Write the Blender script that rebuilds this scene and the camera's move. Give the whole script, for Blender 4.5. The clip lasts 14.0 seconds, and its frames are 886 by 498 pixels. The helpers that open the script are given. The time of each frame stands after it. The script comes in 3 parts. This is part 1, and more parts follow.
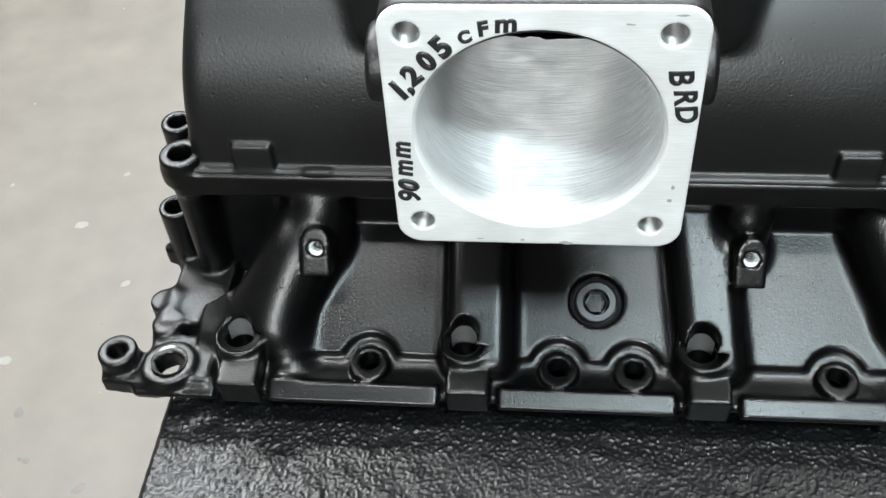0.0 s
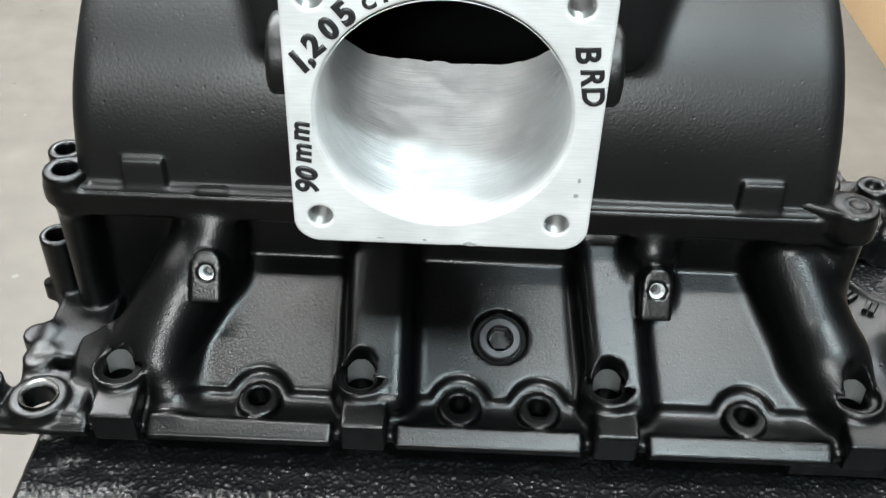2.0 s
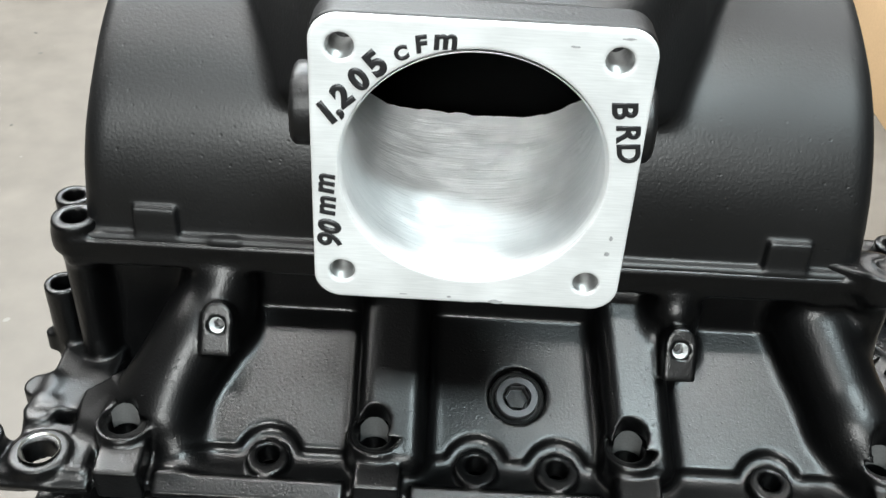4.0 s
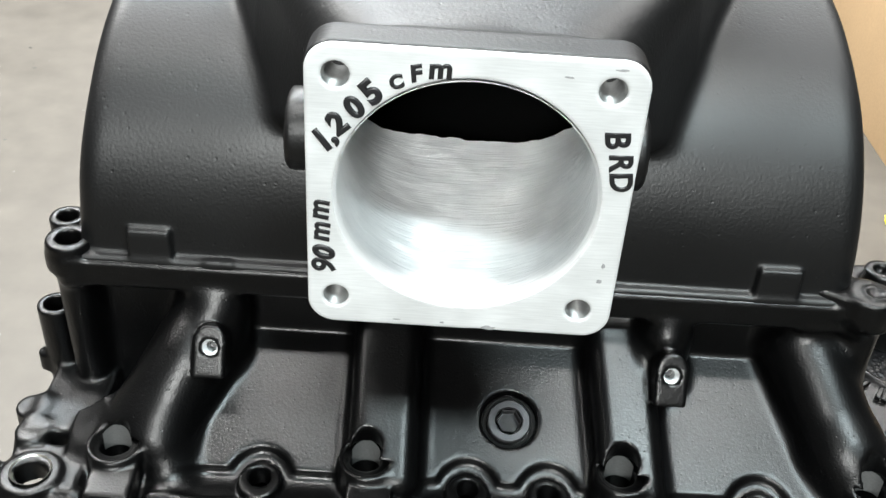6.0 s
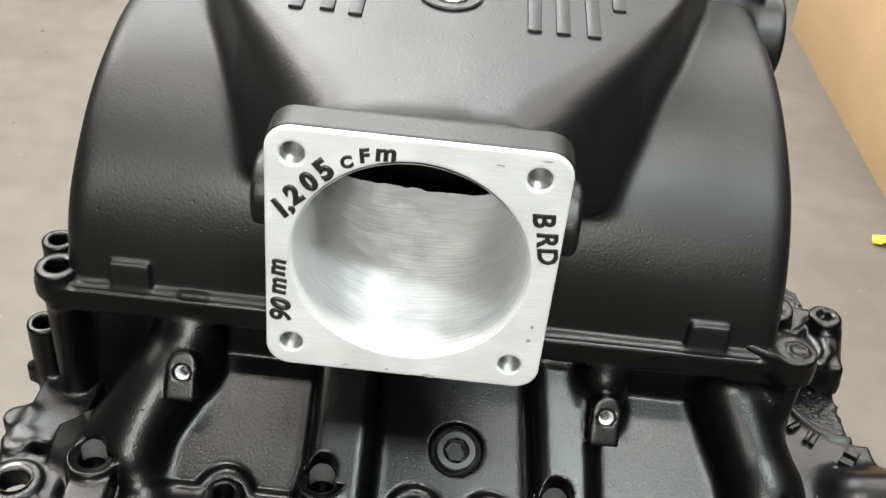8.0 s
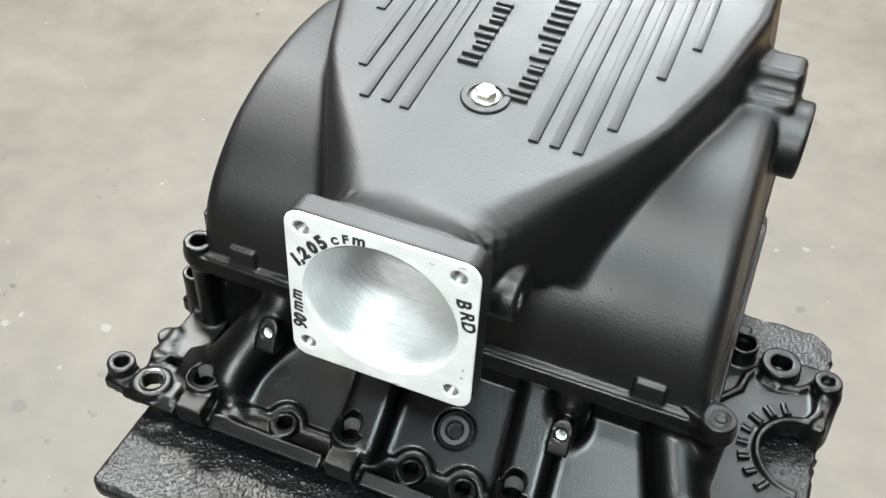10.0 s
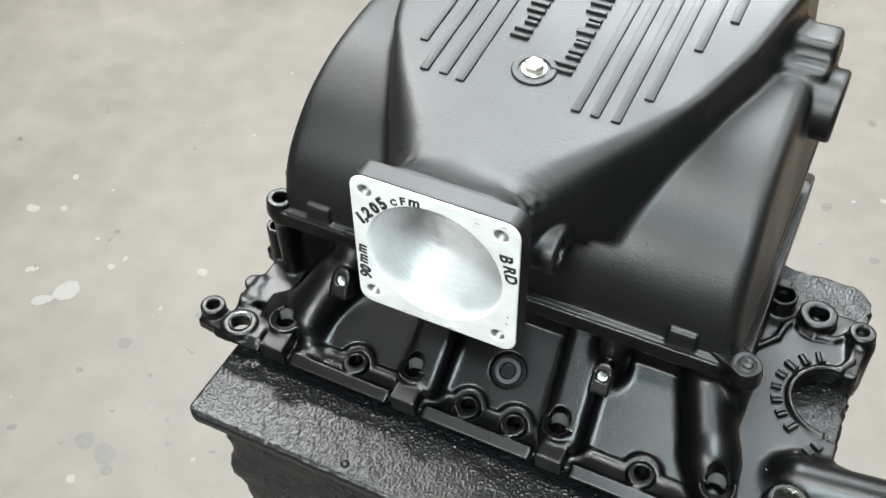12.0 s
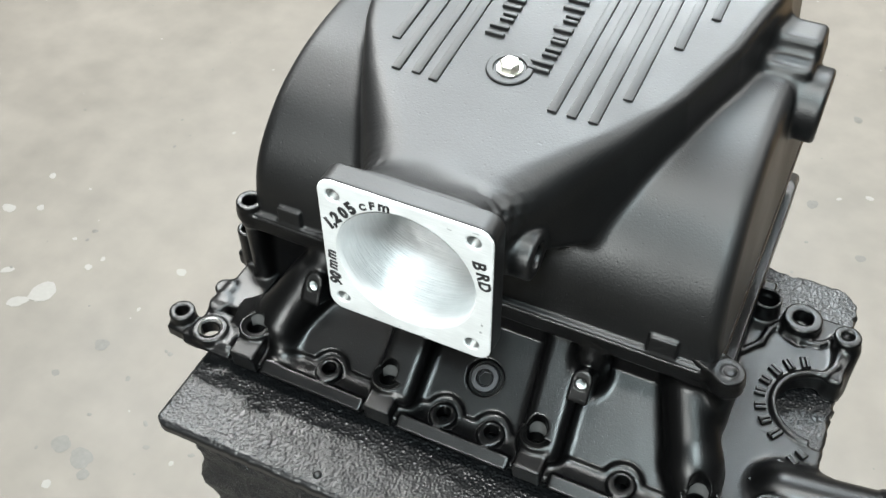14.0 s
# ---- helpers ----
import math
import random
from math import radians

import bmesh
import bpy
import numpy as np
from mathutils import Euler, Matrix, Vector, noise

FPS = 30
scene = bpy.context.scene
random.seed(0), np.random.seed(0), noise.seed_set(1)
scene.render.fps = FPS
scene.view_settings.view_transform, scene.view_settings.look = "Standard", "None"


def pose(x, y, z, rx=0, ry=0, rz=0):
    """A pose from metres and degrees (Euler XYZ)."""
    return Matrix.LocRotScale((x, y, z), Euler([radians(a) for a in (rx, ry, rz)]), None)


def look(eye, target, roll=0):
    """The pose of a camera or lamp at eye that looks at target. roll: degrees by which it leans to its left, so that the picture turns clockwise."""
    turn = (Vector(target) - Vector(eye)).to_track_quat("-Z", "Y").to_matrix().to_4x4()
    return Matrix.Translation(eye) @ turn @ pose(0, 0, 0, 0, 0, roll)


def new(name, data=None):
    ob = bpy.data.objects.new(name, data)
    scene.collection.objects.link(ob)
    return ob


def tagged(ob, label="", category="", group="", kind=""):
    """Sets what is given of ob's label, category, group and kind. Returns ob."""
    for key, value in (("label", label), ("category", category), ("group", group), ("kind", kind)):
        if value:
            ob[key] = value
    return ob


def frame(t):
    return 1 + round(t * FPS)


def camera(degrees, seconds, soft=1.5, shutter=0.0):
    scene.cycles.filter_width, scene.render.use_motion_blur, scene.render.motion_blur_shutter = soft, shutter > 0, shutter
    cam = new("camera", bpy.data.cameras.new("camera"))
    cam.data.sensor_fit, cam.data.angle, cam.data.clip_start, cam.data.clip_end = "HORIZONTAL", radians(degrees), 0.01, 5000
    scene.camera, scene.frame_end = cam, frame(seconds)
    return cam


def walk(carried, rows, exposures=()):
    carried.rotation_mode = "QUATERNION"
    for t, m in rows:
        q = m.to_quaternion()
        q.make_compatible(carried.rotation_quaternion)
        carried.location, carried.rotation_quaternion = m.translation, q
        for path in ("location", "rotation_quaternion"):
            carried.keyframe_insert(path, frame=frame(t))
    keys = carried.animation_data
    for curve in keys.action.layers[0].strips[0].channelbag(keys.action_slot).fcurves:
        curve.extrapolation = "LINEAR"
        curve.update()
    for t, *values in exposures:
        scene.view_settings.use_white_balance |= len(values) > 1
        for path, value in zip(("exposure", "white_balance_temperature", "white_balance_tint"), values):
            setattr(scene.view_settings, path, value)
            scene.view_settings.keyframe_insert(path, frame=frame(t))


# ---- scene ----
import itertools
import random
cam = camera(45.9, 14.0)
PATH = [
    (0, (0.003, -0.291, 1.121), (-0.186, 1.067, -0.335), -4.3),
    (0.5, (0.004, -0.291, 1.098), (-0.088, 1.1, -0.337), -0.7),
    (1, (-0.002, -0.294, 1.085), (-0.061, 1.17, -0.276), 0.9),
    (1.5, (-0.005, -0.304, 1.077), (-0.042, 1.223, -0.214), 1.6),
    (2, (0.005, -0.316, 1.065), (-0.009, 1.244, -0.186), 2.0),
    (2.5, (0.005, -0.316, 1.062), (-0.003, 1.268, -0.159), 2.2),
    (3, (-0.001, -0.312, 1.059), (-0.009, 1.289, -0.139), 2.7),
    (5.3, (-0.01, -0.302, 1.061), (0.003, 1.324, -0.103), 3.8),
    (5.5, (-0.01, -0.305, 1.06), (0.004, 1.325, -0.099), 3.9),
    (6, (-0.009, -0.304, 1.064), (0.005, 1.33, -0.09), 3.9),
    (6.5, (-0.008, -0.301, 1.063), (0.007, 1.332, -0.092), 3.9),
    (7, (-0.007, -0.303, 1.066), (0.007, 1.331, -0.088), 4.0),
    (7.5, (-0.004, -0.308, 1.076), (0.011, 1.328, -0.075), 4.6),
    (8, (0.012, -0.319, 1.112), (0.016, 1.298, -0.065), 6.2),
    (8.2, (0.024, -0.325, 1.137), (0.015, 1.286, -0.047), 7.0),
    (10.3, (0.18, -0.364, 1.305), (-0.356, 0.957, -0.098), 2.6),
    (10.5, (0.188, -0.372, 1.316), (-0.359, 0.927, -0.103), 2.4),
    (11, (0.195, -0.383, 1.332), (-0.377, 0.884, -0.106), 1.7),
    (11.5, (0.202, -0.388, 1.339), (-0.393, 0.858, -0.108), 0.3),
    (12, (0.203, -0.386, 1.344), (-0.419, 0.842, -0.107), -1.2),
    (12.5, (0.194, -0.386, 1.343), (-0.419, 0.85, -0.104), -0.9),
    (13, (0.192, -0.388, 1.342), (-0.382, 0.873, -0.1), 0.4),
    (13.5, (0.196, -0.381, 1.338), (-0.385, 0.865, -0.114), -0.0),
    (14, (0.203, -0.364, 1.332), (-0.396, 0.868, -0.125), -0.7),
]
walk(cam, [(t, look(eye, target, roll)) for t, eye, target, roll in PATH],
     [(0, -0.14, 6450, 7), (6.5, -0.06, 6600, 8), (7.5, -0.12, 6750, 9), (8.2, -0.27, 7000, 10), (10.3, 0.0, 6550, 6), (12, 0.02, 6500, 6), (14, 0.02, 6500, 6)])

# ---- world and lights ----
world = bpy.data.worlds.new("room_air")
world.use_nodes = True
world.node_tree.nodes["Background"].inputs[0].default_value = (0.75, 0.78, 0.82, 1)
world.node_tree.nodes["Background"].inputs[1].default_value = 0.02
scene.world = world
scene.view_settings.exposure = 0.0


def area_lamp(x, y, z, along, across, watts, colour=(0.98, 1.0, 1.0)):
    lamp = bpy.data.lights.new("unseen_lamp", "AREA")
    lamp.shape, lamp.size, lamp.size_y, lamp.energy, lamp.color = "RECTANGLE", along, across, watts, colour
    ob = new("unseen_lamp", lamp)
    ob.matrix_world = pose(x, y, z, 0, 0, 0)
    return ob


COOL, NEUTRAL = (0.82, 0.92, 1.0), (1.0, 0.99, 0.99)
# unseen overhead lamps, set by trial to give the highlights and shadows
LAMPS = [(-1.6, 1.35, 0.8, 0.30, 140, NEUTRAL), (-0.45, 1.85, 1.50, 0.40, 122, COOL), (-0.6, 3.0, 1.22, 0.40, 165, NEUTRAL), (1.6, 1.35, 1.22, 0.40, 35, NEUTRAL), (1.5, 2.7, 1.22, 0.40, 65, NEUTRAL),
         (0.08, -0.20, 1.60, 0.20, 64, NEUTRAL), (0.62, -1.15, 0.6, 0.30, 84, (0.80, 0.95, 1.0)), (-2.1, -0.1, 1.22, 0.30, 34, NEUTRAL)]
for lx, ly, along, across, watts, colour in LAMPS:
    area_lamp(lx, ly, 2.93, along, across, watts, colour)
# unseen fill light added in front to brighten the bore and flange face
work = area_lamp(0, 0, 0, 0.5, 0.4, 7.8)
work.data.spread = radians(50)
work.matrix_world = look((-0.25, -2.7, 2.15), (0.0, 0.05, 0.84))


# ---- materials ----
def material(name, base, rough=0.5, metal=0.0, spread=0.15, grain=400.0, bump=0.15, depth=0.0006, rough_spread=0.1,
             large=6.0, tint=None, coat=0.0, pits=0.0, stretch=None):
    m = bpy.data.materials.new(name)
    m.use_nodes = True
    n, l = m.node_tree.nodes, m.node_tree.links
    b = n["Principled BSDF"]
    geo = n.new("ShaderNodeNewGeometry")
    b.inputs["Metallic"].default_value = metal
    b.inputs["Coat Weight"].default_value = coat
    big = n.new("ShaderNodeTexNoise")
    big.inputs["Scale"].default_value, big.inputs["Detail"].default_value = large, 6
    fine = n.new("ShaderNodeTexNoise")
    fine.inputs["Scale"].default_value, fine.inputs["Detail"].default_value = grain, 4
    l.new(geo.outputs["Position"], big.inputs["Vector"])
    if stretch:
        lay = n.new("ShaderNodeMapping")
        lay.inputs["Scale"].default_value = stretch
        l.new(geo.outputs["Position"], lay.inputs["Vector"])
        l.new(lay.outputs[0], fine.inputs["Vector"])
    else:
        l.new(geo.outputs["Position"], fine.inputs["Vector"])
    mix = n.new("ShaderNodeMix")
    mix.data_type = "RGBA"
    low = tuple(c * (1 - spread) for c in base)
    high = tint or tuple(min(1, c * (1 + spread)) for c in base)
    mix.inputs[6].default_value, mix.inputs[7].default_value = (*low, 1), (*high, 1)
    add = n.new("ShaderNodeMath")
    add.operation = "MULTIPLY_ADD"
    l.new(fine.outputs[0], add.inputs[0])
    add.inputs[1].default_value = 0.5
    half = n.new("ShaderNodeMath")
    half.operation = "MULTIPLY"
    half.inputs[1].default_value = 0.5
    l.new(big.outputs[0], half.inputs[0])
    l.new(half.outputs[0], add.inputs[2])
    ramp = n.new("ShaderNodeMapRange")
    ramp.inputs[1].default_value, ramp.inputs[2].default_value = 0.3, 0.7
    l.new(add.outputs[0], ramp.inputs[0])
    l.new(ramp.outputs[0], mix.inputs[0])
    l.new(mix.outputs[2], b.inputs["Base Color"])
    rr = n.new("ShaderNodeMapRange")
    rr.inputs[1].default_value, rr.inputs[2].default_value = 0.3, 0.7
    rr.inputs[3].default_value, rr.inputs[4].default_value = rough - rough_spread, rough + rough_spread
    l.new(big.outputs[0], rr.inputs[0])
    l.new(rr.outputs[0], b.inputs["Roughness"])
    bp = n.new("ShaderNodeBump")
    bp.inputs["Strength"].default_value, bp.inputs["Distance"].default_value = bump, depth
    height = fine.outputs[0]
    if pits:
        vor = n.new("ShaderNodeTexVoronoi")
        vor.inputs["Scale"].default_value = pits
        l.new(geo.outputs["Position"], vor.inputs["Vector"])
        cut = n.new("ShaderNodeMapRange")
        cut.inputs[1].default_value, cut.inputs[2].default_value = 0.0, 0.16
        l.new(vor.outputs["Distance"], cut.inputs[0])
        both = n.new("ShaderNodeMath")
        l.new(cut.outputs[0], both.inputs[0])
        l.new(fine.outputs[0], both.inputs[1])
        height = both.outputs[0]
    l.new(height, bp.inputs["Height"])
    l.new(bp.outputs[0], b.inputs["Normal"])
    return m


CAST = material("satin_black_cast_paint", (0.0006, 0.0006, 0.0007), 0.33, spread=0.25, rough_spread=0.05, grain=900, bump=0.28, depth=0.0005, pits=260)
CAST.node_tree.nodes["Principled BSDF"].inputs["Specular IOR Level"].default_value = 0.38
SMOOTH = material("satin_black_plenum_paint", (0.0011, 0.0012, 0.0014), 0.47, spread=0.2, grain=700, bump=0.25, depth=0.0006, pits=170)
MILLED = material("milled_aluminium", (0.73, 0.74, 0.74), 0.46, metal=0.4, spread=0.13, grain=1.0, bump=0.12, depth=0.0003, large=40, stretch=(90, 90, 1500))
BORE = material("polished_aluminium", (0.95, 0.96, 0.96), 0.44, metal=0.58, spread=0.08, grain=1.0, bump=0.7, depth=0.0005, large=110, rough_spread=0.09, stretch=(55, 700, 55))
turn_node = BORE.node_tree.nodes.new("ShaderNodeTangent")
turn_node.direction_type, turn_node.axis = "RADIAL", "Y"
BORE.node_tree.links.new(turn_node.outputs[0], BORE.node_tree.nodes["Principled BSDF"].inputs["Tangent"])
BORE.node_tree.nodes["Principled BSDF"].inputs["Anisotropic"].default_value = 0.85
BORE.node_tree.nodes["Principled BSDF"].inputs["Anisotropic Rotation"].default_value = 0.25
THREAD = material("dull_cut_thread", (0.32, 0.32, 0.315), 0.4, metal=0.8, spread=0.15, grain=900, bump=0.1)
STEEL = material("zinc_plated_steel", (0.62, 0.61, 0.56), 0.28, metal=1.0, spread=0.1, grain=800, bump=0.05)
DULL = material("dull_plug_metal", (0.06, 0.06, 0.063), 0.5, metal=0.85, spread=0.2, grain=700, bump=0.2)
RUBBED = material("rubbed_grey_smudge", (0.34, 0.34, 0.345), 0.55, metal=0.3, spread=0.3, grain=900)
RECESS_DARK = material("recess_shade_black", (0.002, 0.002, 0.002), 0.7, spread=0.2, grain=700, bump=0.1)
INK = material("black_marker_ink", (0.008, 0.008, 0.009), 0.45, spread=0.1)
BED = material("sprayed_bedliner_coating", (0.0030, 0.0032, 0.0037), 0.36, spread=0.3, grain=900, bump=0.12, depth=0.0005, rough_spread=0.05)
BED.node_tree.nodes["Principled BSDF"].inputs["Specular IOR Level"].default_value = 0.44
BED_ROUGH = material("rough_sprayed_coating", (0.006, 0.0063, 0.007), 0.33, spread=0.3, grain=420, bump=1.0, depth=0.004, rough_spread=0.05)
CARD = material("brown_cardboard", (0.46, 0.31, 0.17), 0.8, spread=0.1, grain=200, bump=0.1)
WALL = material("unseen_wall_grey", (0.07, 0.07, 0.068), 0.8, spread=0.06, grain=60, bump=0.1)
DARK_WALL = material("unseen_wall_dark", (0.030, 0.030, 0.030), 0.85, spread=0.06, grain=60, bump=0.1)
CEIL = material("grey_ceiling_paint", (0.08, 0.08, 0.078), 0.9, spread=0.04, grain=60)
YELLOW = material("yellow_foam", (0.75, 0.62, 0.05), 0.7, spread=0.1)
CONC = material("worn_concrete", (0.108, 0.0965, 0.082), 0.6, spread=0.20, grain=16, bump=0.05, depth=0.001, large=3.2)


# ---- mesh helpers ----
def mesh_object(name, me, mat, parent=None, label=""):
    me.materials.append(mat)
    ob = new(name, me)
    if parent:
        ob.parent = parent
        ob.matrix_parent_inverse = parent.matrix_basis.inverted()
    return tagged(ob, label)


def part(name, bm, mat, parent=None, label="", smooth=True, sharp=35):
    me = bpy.data.meshes.new(name)
    bmesh.ops.recalc_face_normals(bm, faces=bm.faces)
    for f in bm.faces:
        f.smooth = smooth
    for e in bm.edges:
        e.smooth = e.calc_face_angle(3.0) < radians(sharp)
    bm.to_mesh(me)
    bm.free()
    return mesh_object(name, me, mat, parent, label)


def base(name, x, y, z, label, category, group="", kind=""):
    ob = new(name)
    ob.empty_display_size = 0.02
    ob.matrix_basis = pose(x, y, z)
    return tagged(ob, label, category, group, kind)


def bm_box(x0, x1, y0, y1, z0, z1, bevel=0.0, segments=2):
    bm = bmesh.new()
    bmesh.ops.create_cube(bm, size=1, matrix=Matrix.Translation(((x0 + x1) / 2, (y0 + y1) / 2, (z0 + z1) / 2)) @ Matrix.Diagonal((x1 - x0, y1 - y0, z1 - z0, 1)))
    if bevel:
        bmesh.ops.bevel(bm, geom=list(bm.edges), offset=bevel, segments=segments, affect="EDGES", profile=0.5)
    return bm


def lathe(profile, m, steps=40):
    """Turns (radius, height) pairs round the local z axis and places the result by m."""
    bm = bmesh.new()
    rings = []
    for r, h in profile:
        if r < 1e-6:
            rings.append([bm.verts.new(m @ Vector((0, 0, h)))])
        else:
            rings.append([bm.verts.new(m @ Vector((r * math.cos(2 * math.pi * i / steps), r * math.sin(2 * math.pi * i / steps), h))) for i in range(steps)])
    for a, b in zip(rings, rings[1:]):
        for i in range(steps):
            j = (i + 1) % steps
            if len(a) == 1 and len(b) == 1:
                continue
            if len(a) == 1:
                bm.faces.new((a[0], b[i], b[j]))
            elif len(b) == 1:
                bm.faces.new((a[i], a[j], b[0]))
            else:
                bm.faces.new((a[i], a[j], b[j], b[i]))
    return bm


def axis_pose(p, n):
    return Matrix.Translation(p) @ Vector(n).to_track_quat("Z", "Y").to_matrix().to_4x4()


# ---- solids of blended forms, drawn from a distance field ----
class Solid:
    def __init__(self, lo, hi, h):
        self.lo, self.h = np.array(lo, dtype=np.float32), h
        self.n = [int(round((b - a) / h)) + 1 for a, b in zip(lo, hi)]
        self.axes = [(lo[i] + h * np.arange(self.n[i])).astype(np.float32) for i in range(3)]
        self.f = np.full(self.n, 0.03, dtype=np.float32)

    def sub(self, lo, hi, margin):
        s = []
        for i in range(3):
            a = max(0, int((lo[i] - margin - self.lo[i]) / self.h))
            b = min(self.n[i], int((hi[i] + margin - self.lo[i]) / self.h) + 2)
            s.append(slice(a, max(a + 1, b)))
        x, y, z = (self.axes[i][s[i]] for i in range(3))
        return tuple(s), x[:, None, None], y[None, :, None], z[None, None, :]

    def add(self, form, k=0.004):
        fn, lo, hi = form
        s, x, y, z = self.sub(lo, hi, 0.010 + k)
        d, a = fn(x, y, z), self.f[s]
        w = np.maximum(k - np.abs(a - d), 0) / k
        self.f[s] = np.minimum(a, d) - w * w * k * 0.25

    def cut(self, form, k=0.001):
        fn, lo, hi = form
        s, x, y, z = self.sub(lo, hi, 0.004 + k)
        d, a = -fn(x, y, z), self.f[s]
        w = np.maximum(k - np.abs(a - d), 0) / k
        self.f[s] = np.maximum(a, d) + w * w * k * 0.25

    def ripple(self, wave, amount, seed, about=None, reach=0.02):
        """Uneven cast skin: a few crossing waves, everywhere or near one place."""
        rng = np.random.RandomState(seed)
        x, y, z = self.axes[0][:, None, None], self.axes[1][None, :, None], self.axes[2][None, None, :]
        total = 0
        for _ in range(6):
            d = rng.standard_normal(3)
            d *= 2 * math.pi / (wave * np.linalg.norm(d) * rng.uniform(0.7, 1.4))
            total = total + np.sin(np.float32(d[0]) * x + np.float32(d[1]) * y + np.float32(d[2]) * z + np.float32(6.28 * rng.rand()))
        if about is not None:
            total = total * np.exp(-((x - about[0]) ** 2 + (y - about[1]) ** 2 + (z - about[2]) ** 2) / reach ** 2)
        self.f += (amount / 2.4 * total).astype(np.float32)

    def mesh(self, name):
        f, h = self.f, self.h
        s = f < 0
        n0, n1, n2 = self.n
        count = np.zeros((n0 - 1, n1 - 1, n2 - 1), dtype=np.int8)
        for c in itertools.product((0, 1), repeat=3):
            count += s[c[0]:n0 - 1 + c[0], c[1]:n1 - 1 + c[1], c[2]:n2 - 1 + c[2]]
        i, j, k = np.nonzero((count > 0) & (count < 8))
        corner = {c: f[i + c[0], j + c[1], k + c[2]] for c in itertools.product((0, 1), repeat=3)}
        total, hits = np.zeros((len(i), 3)), np.zeros(len(i))
        for c, a in corner.items():
            for ax in range(3):
                if c[ax] == 0:
                    e = tuple(1 if q == ax else c[q] for q in range(3))
                    b = corner[e]
                    cross = (a < 0) != (b < 0)
                    t = np.where(cross, a / np.where(a == b, 1, a - b), 0)
                    for q in range(3):
                        total[:, q] += np.where(cross, c[q] + (t if q == ax else 0), 0)
                    hits += cross
        verts = self.lo + h * (np.stack([i, j, k], 1) + total / hits[:, None])
        index = np.full(count.shape, -1, dtype=np.int32)
        index[i, j, k] = np.arange(len(i))
        quads = []
        for ax in range(3):
            u, v = (ax + 1) % 3, (ax + 2) % 3
            cutter = [slice(None)] * 3
            a_s, b_s = list(cutter), list(cutter)
            a_s[ax], b_s[ax] = slice(0, -1), slice(1, None)
            a_in, b_in = s[tuple(a_s)], s[tuple(b_s)]
            change = a_in != b_in
            for w in (u, v):
                edge = list(cutter)
                edge[w] = 0
                change[tuple(edge)] = False
                edge[w] = -1
                change[tuple(edge)] = False
            p = np.stack(np.nonzero(change), 1)
            inside = a_in[tuple(p.T)]
            ring = []
            for du, dv in ((-1, -1), (0, -1), (0, 0), (-1, 0)):
                q = p.copy()
                q[:, u] += du
                q[:, v] += dv
                ring.append(index[tuple(q.T)])
            ring = np.stack(ring, 1)
            quads.append(np.where(inside[:, None], ring, ring[:, ::-1]))
        quads = np.concatenate(quads).astype(np.int32)
        me = bpy.data.meshes.new(name)
        me.vertices.add(len(verts))
        me.vertices.foreach_set("co", verts.astype(np.float32).ravel())
        me.loops.add(quads.size)
        me.loops.foreach_set("vertex_index", quads.ravel())
        me.polygons.add(len(quads))
        me.polygons.foreach_set("loop_start", np.arange(0, quads.size, 4, dtype=np.int32))
        me.polygons.foreach_set("use_smooth", np.ones(len(quads), dtype=bool))
        me.update(calc_edges=True)
        me.validate()
        return me


def hypot(*a):
    return np.sqrt(sum(q * q for q in a))


def f_box(x0, x1, y0, y1, z0, z1, r=0.002):
    c, e = ((x0 + x1) / 2, (y0 + y1) / 2, (z0 + z1) / 2), ((x1 - x0) / 2 - r, (y1 - y0) / 2 - r, (z1 - z0) / 2 - r)

    def fn(x, y, z):
        a, b, d = np.abs(x - c[0]) - e[0], np.abs(y - c[1]) - e[1], np.abs(z - c[2]) - e[2]
        return hypot(np.maximum(a, 0), np.maximum(b, 0), np.maximum(d, 0)) + np.minimum(np.maximum(np.maximum(a, b), d), 0) - r
    return fn, (x0, y0, z0), (x1, y1, z1)


def f_rod(a, b, ra, rb=None, r=0.001):
    """A round bar, or cone, with flat ends."""
    rb = ra if rb is None else rb
    a, b = np.array(a), np.array(b)
    length = float(np.linalg.norm(b - a))
    w = (b - a) / length

    def fn(x, y, z):
        px, py, pz = x - a[0], y - a[1], z - a[2]
        t = px * w[0] + py * w[1] + pz * w[2]
        radial = np.sqrt(np.maximum(px * px + py * py + pz * pz - t * t, 0)) - (ra + (rb - ra) * np.clip(t / length, 0, 1)) + r
        flat = np.abs(t - length / 2) - length / 2 + r
        return hypot(np.maximum(radial, 0), np.maximum(flat, 0)) + np.minimum(np.maximum(radial, flat), 0) - r
    m = max(ra, rb)
    return fn, np.minimum(a, b) - m, np.maximum(a, b) + m


def f_capsule(a, b, ra, rb=None):
    rb = ra if rb is None else rb
    a, b = np.array(a), np.array(b)
    v = b - a
    vv = float(v @ v)

    def fn(x, y, z):
        px, py, pz = x - a[0], y - a[1], z - a[2]
        t = np.clip((px * v[0] + py * v[1] + pz * v[2]) / vv, 0, 1)
        return hypot(px - t * v[0], py - t * v[1], pz - t * v[2]) - (ra + (rb - ra) * t)
    m = max(ra, rb)
    return fn, np.minimum(a, b) - m, np.maximum(a, b) + m


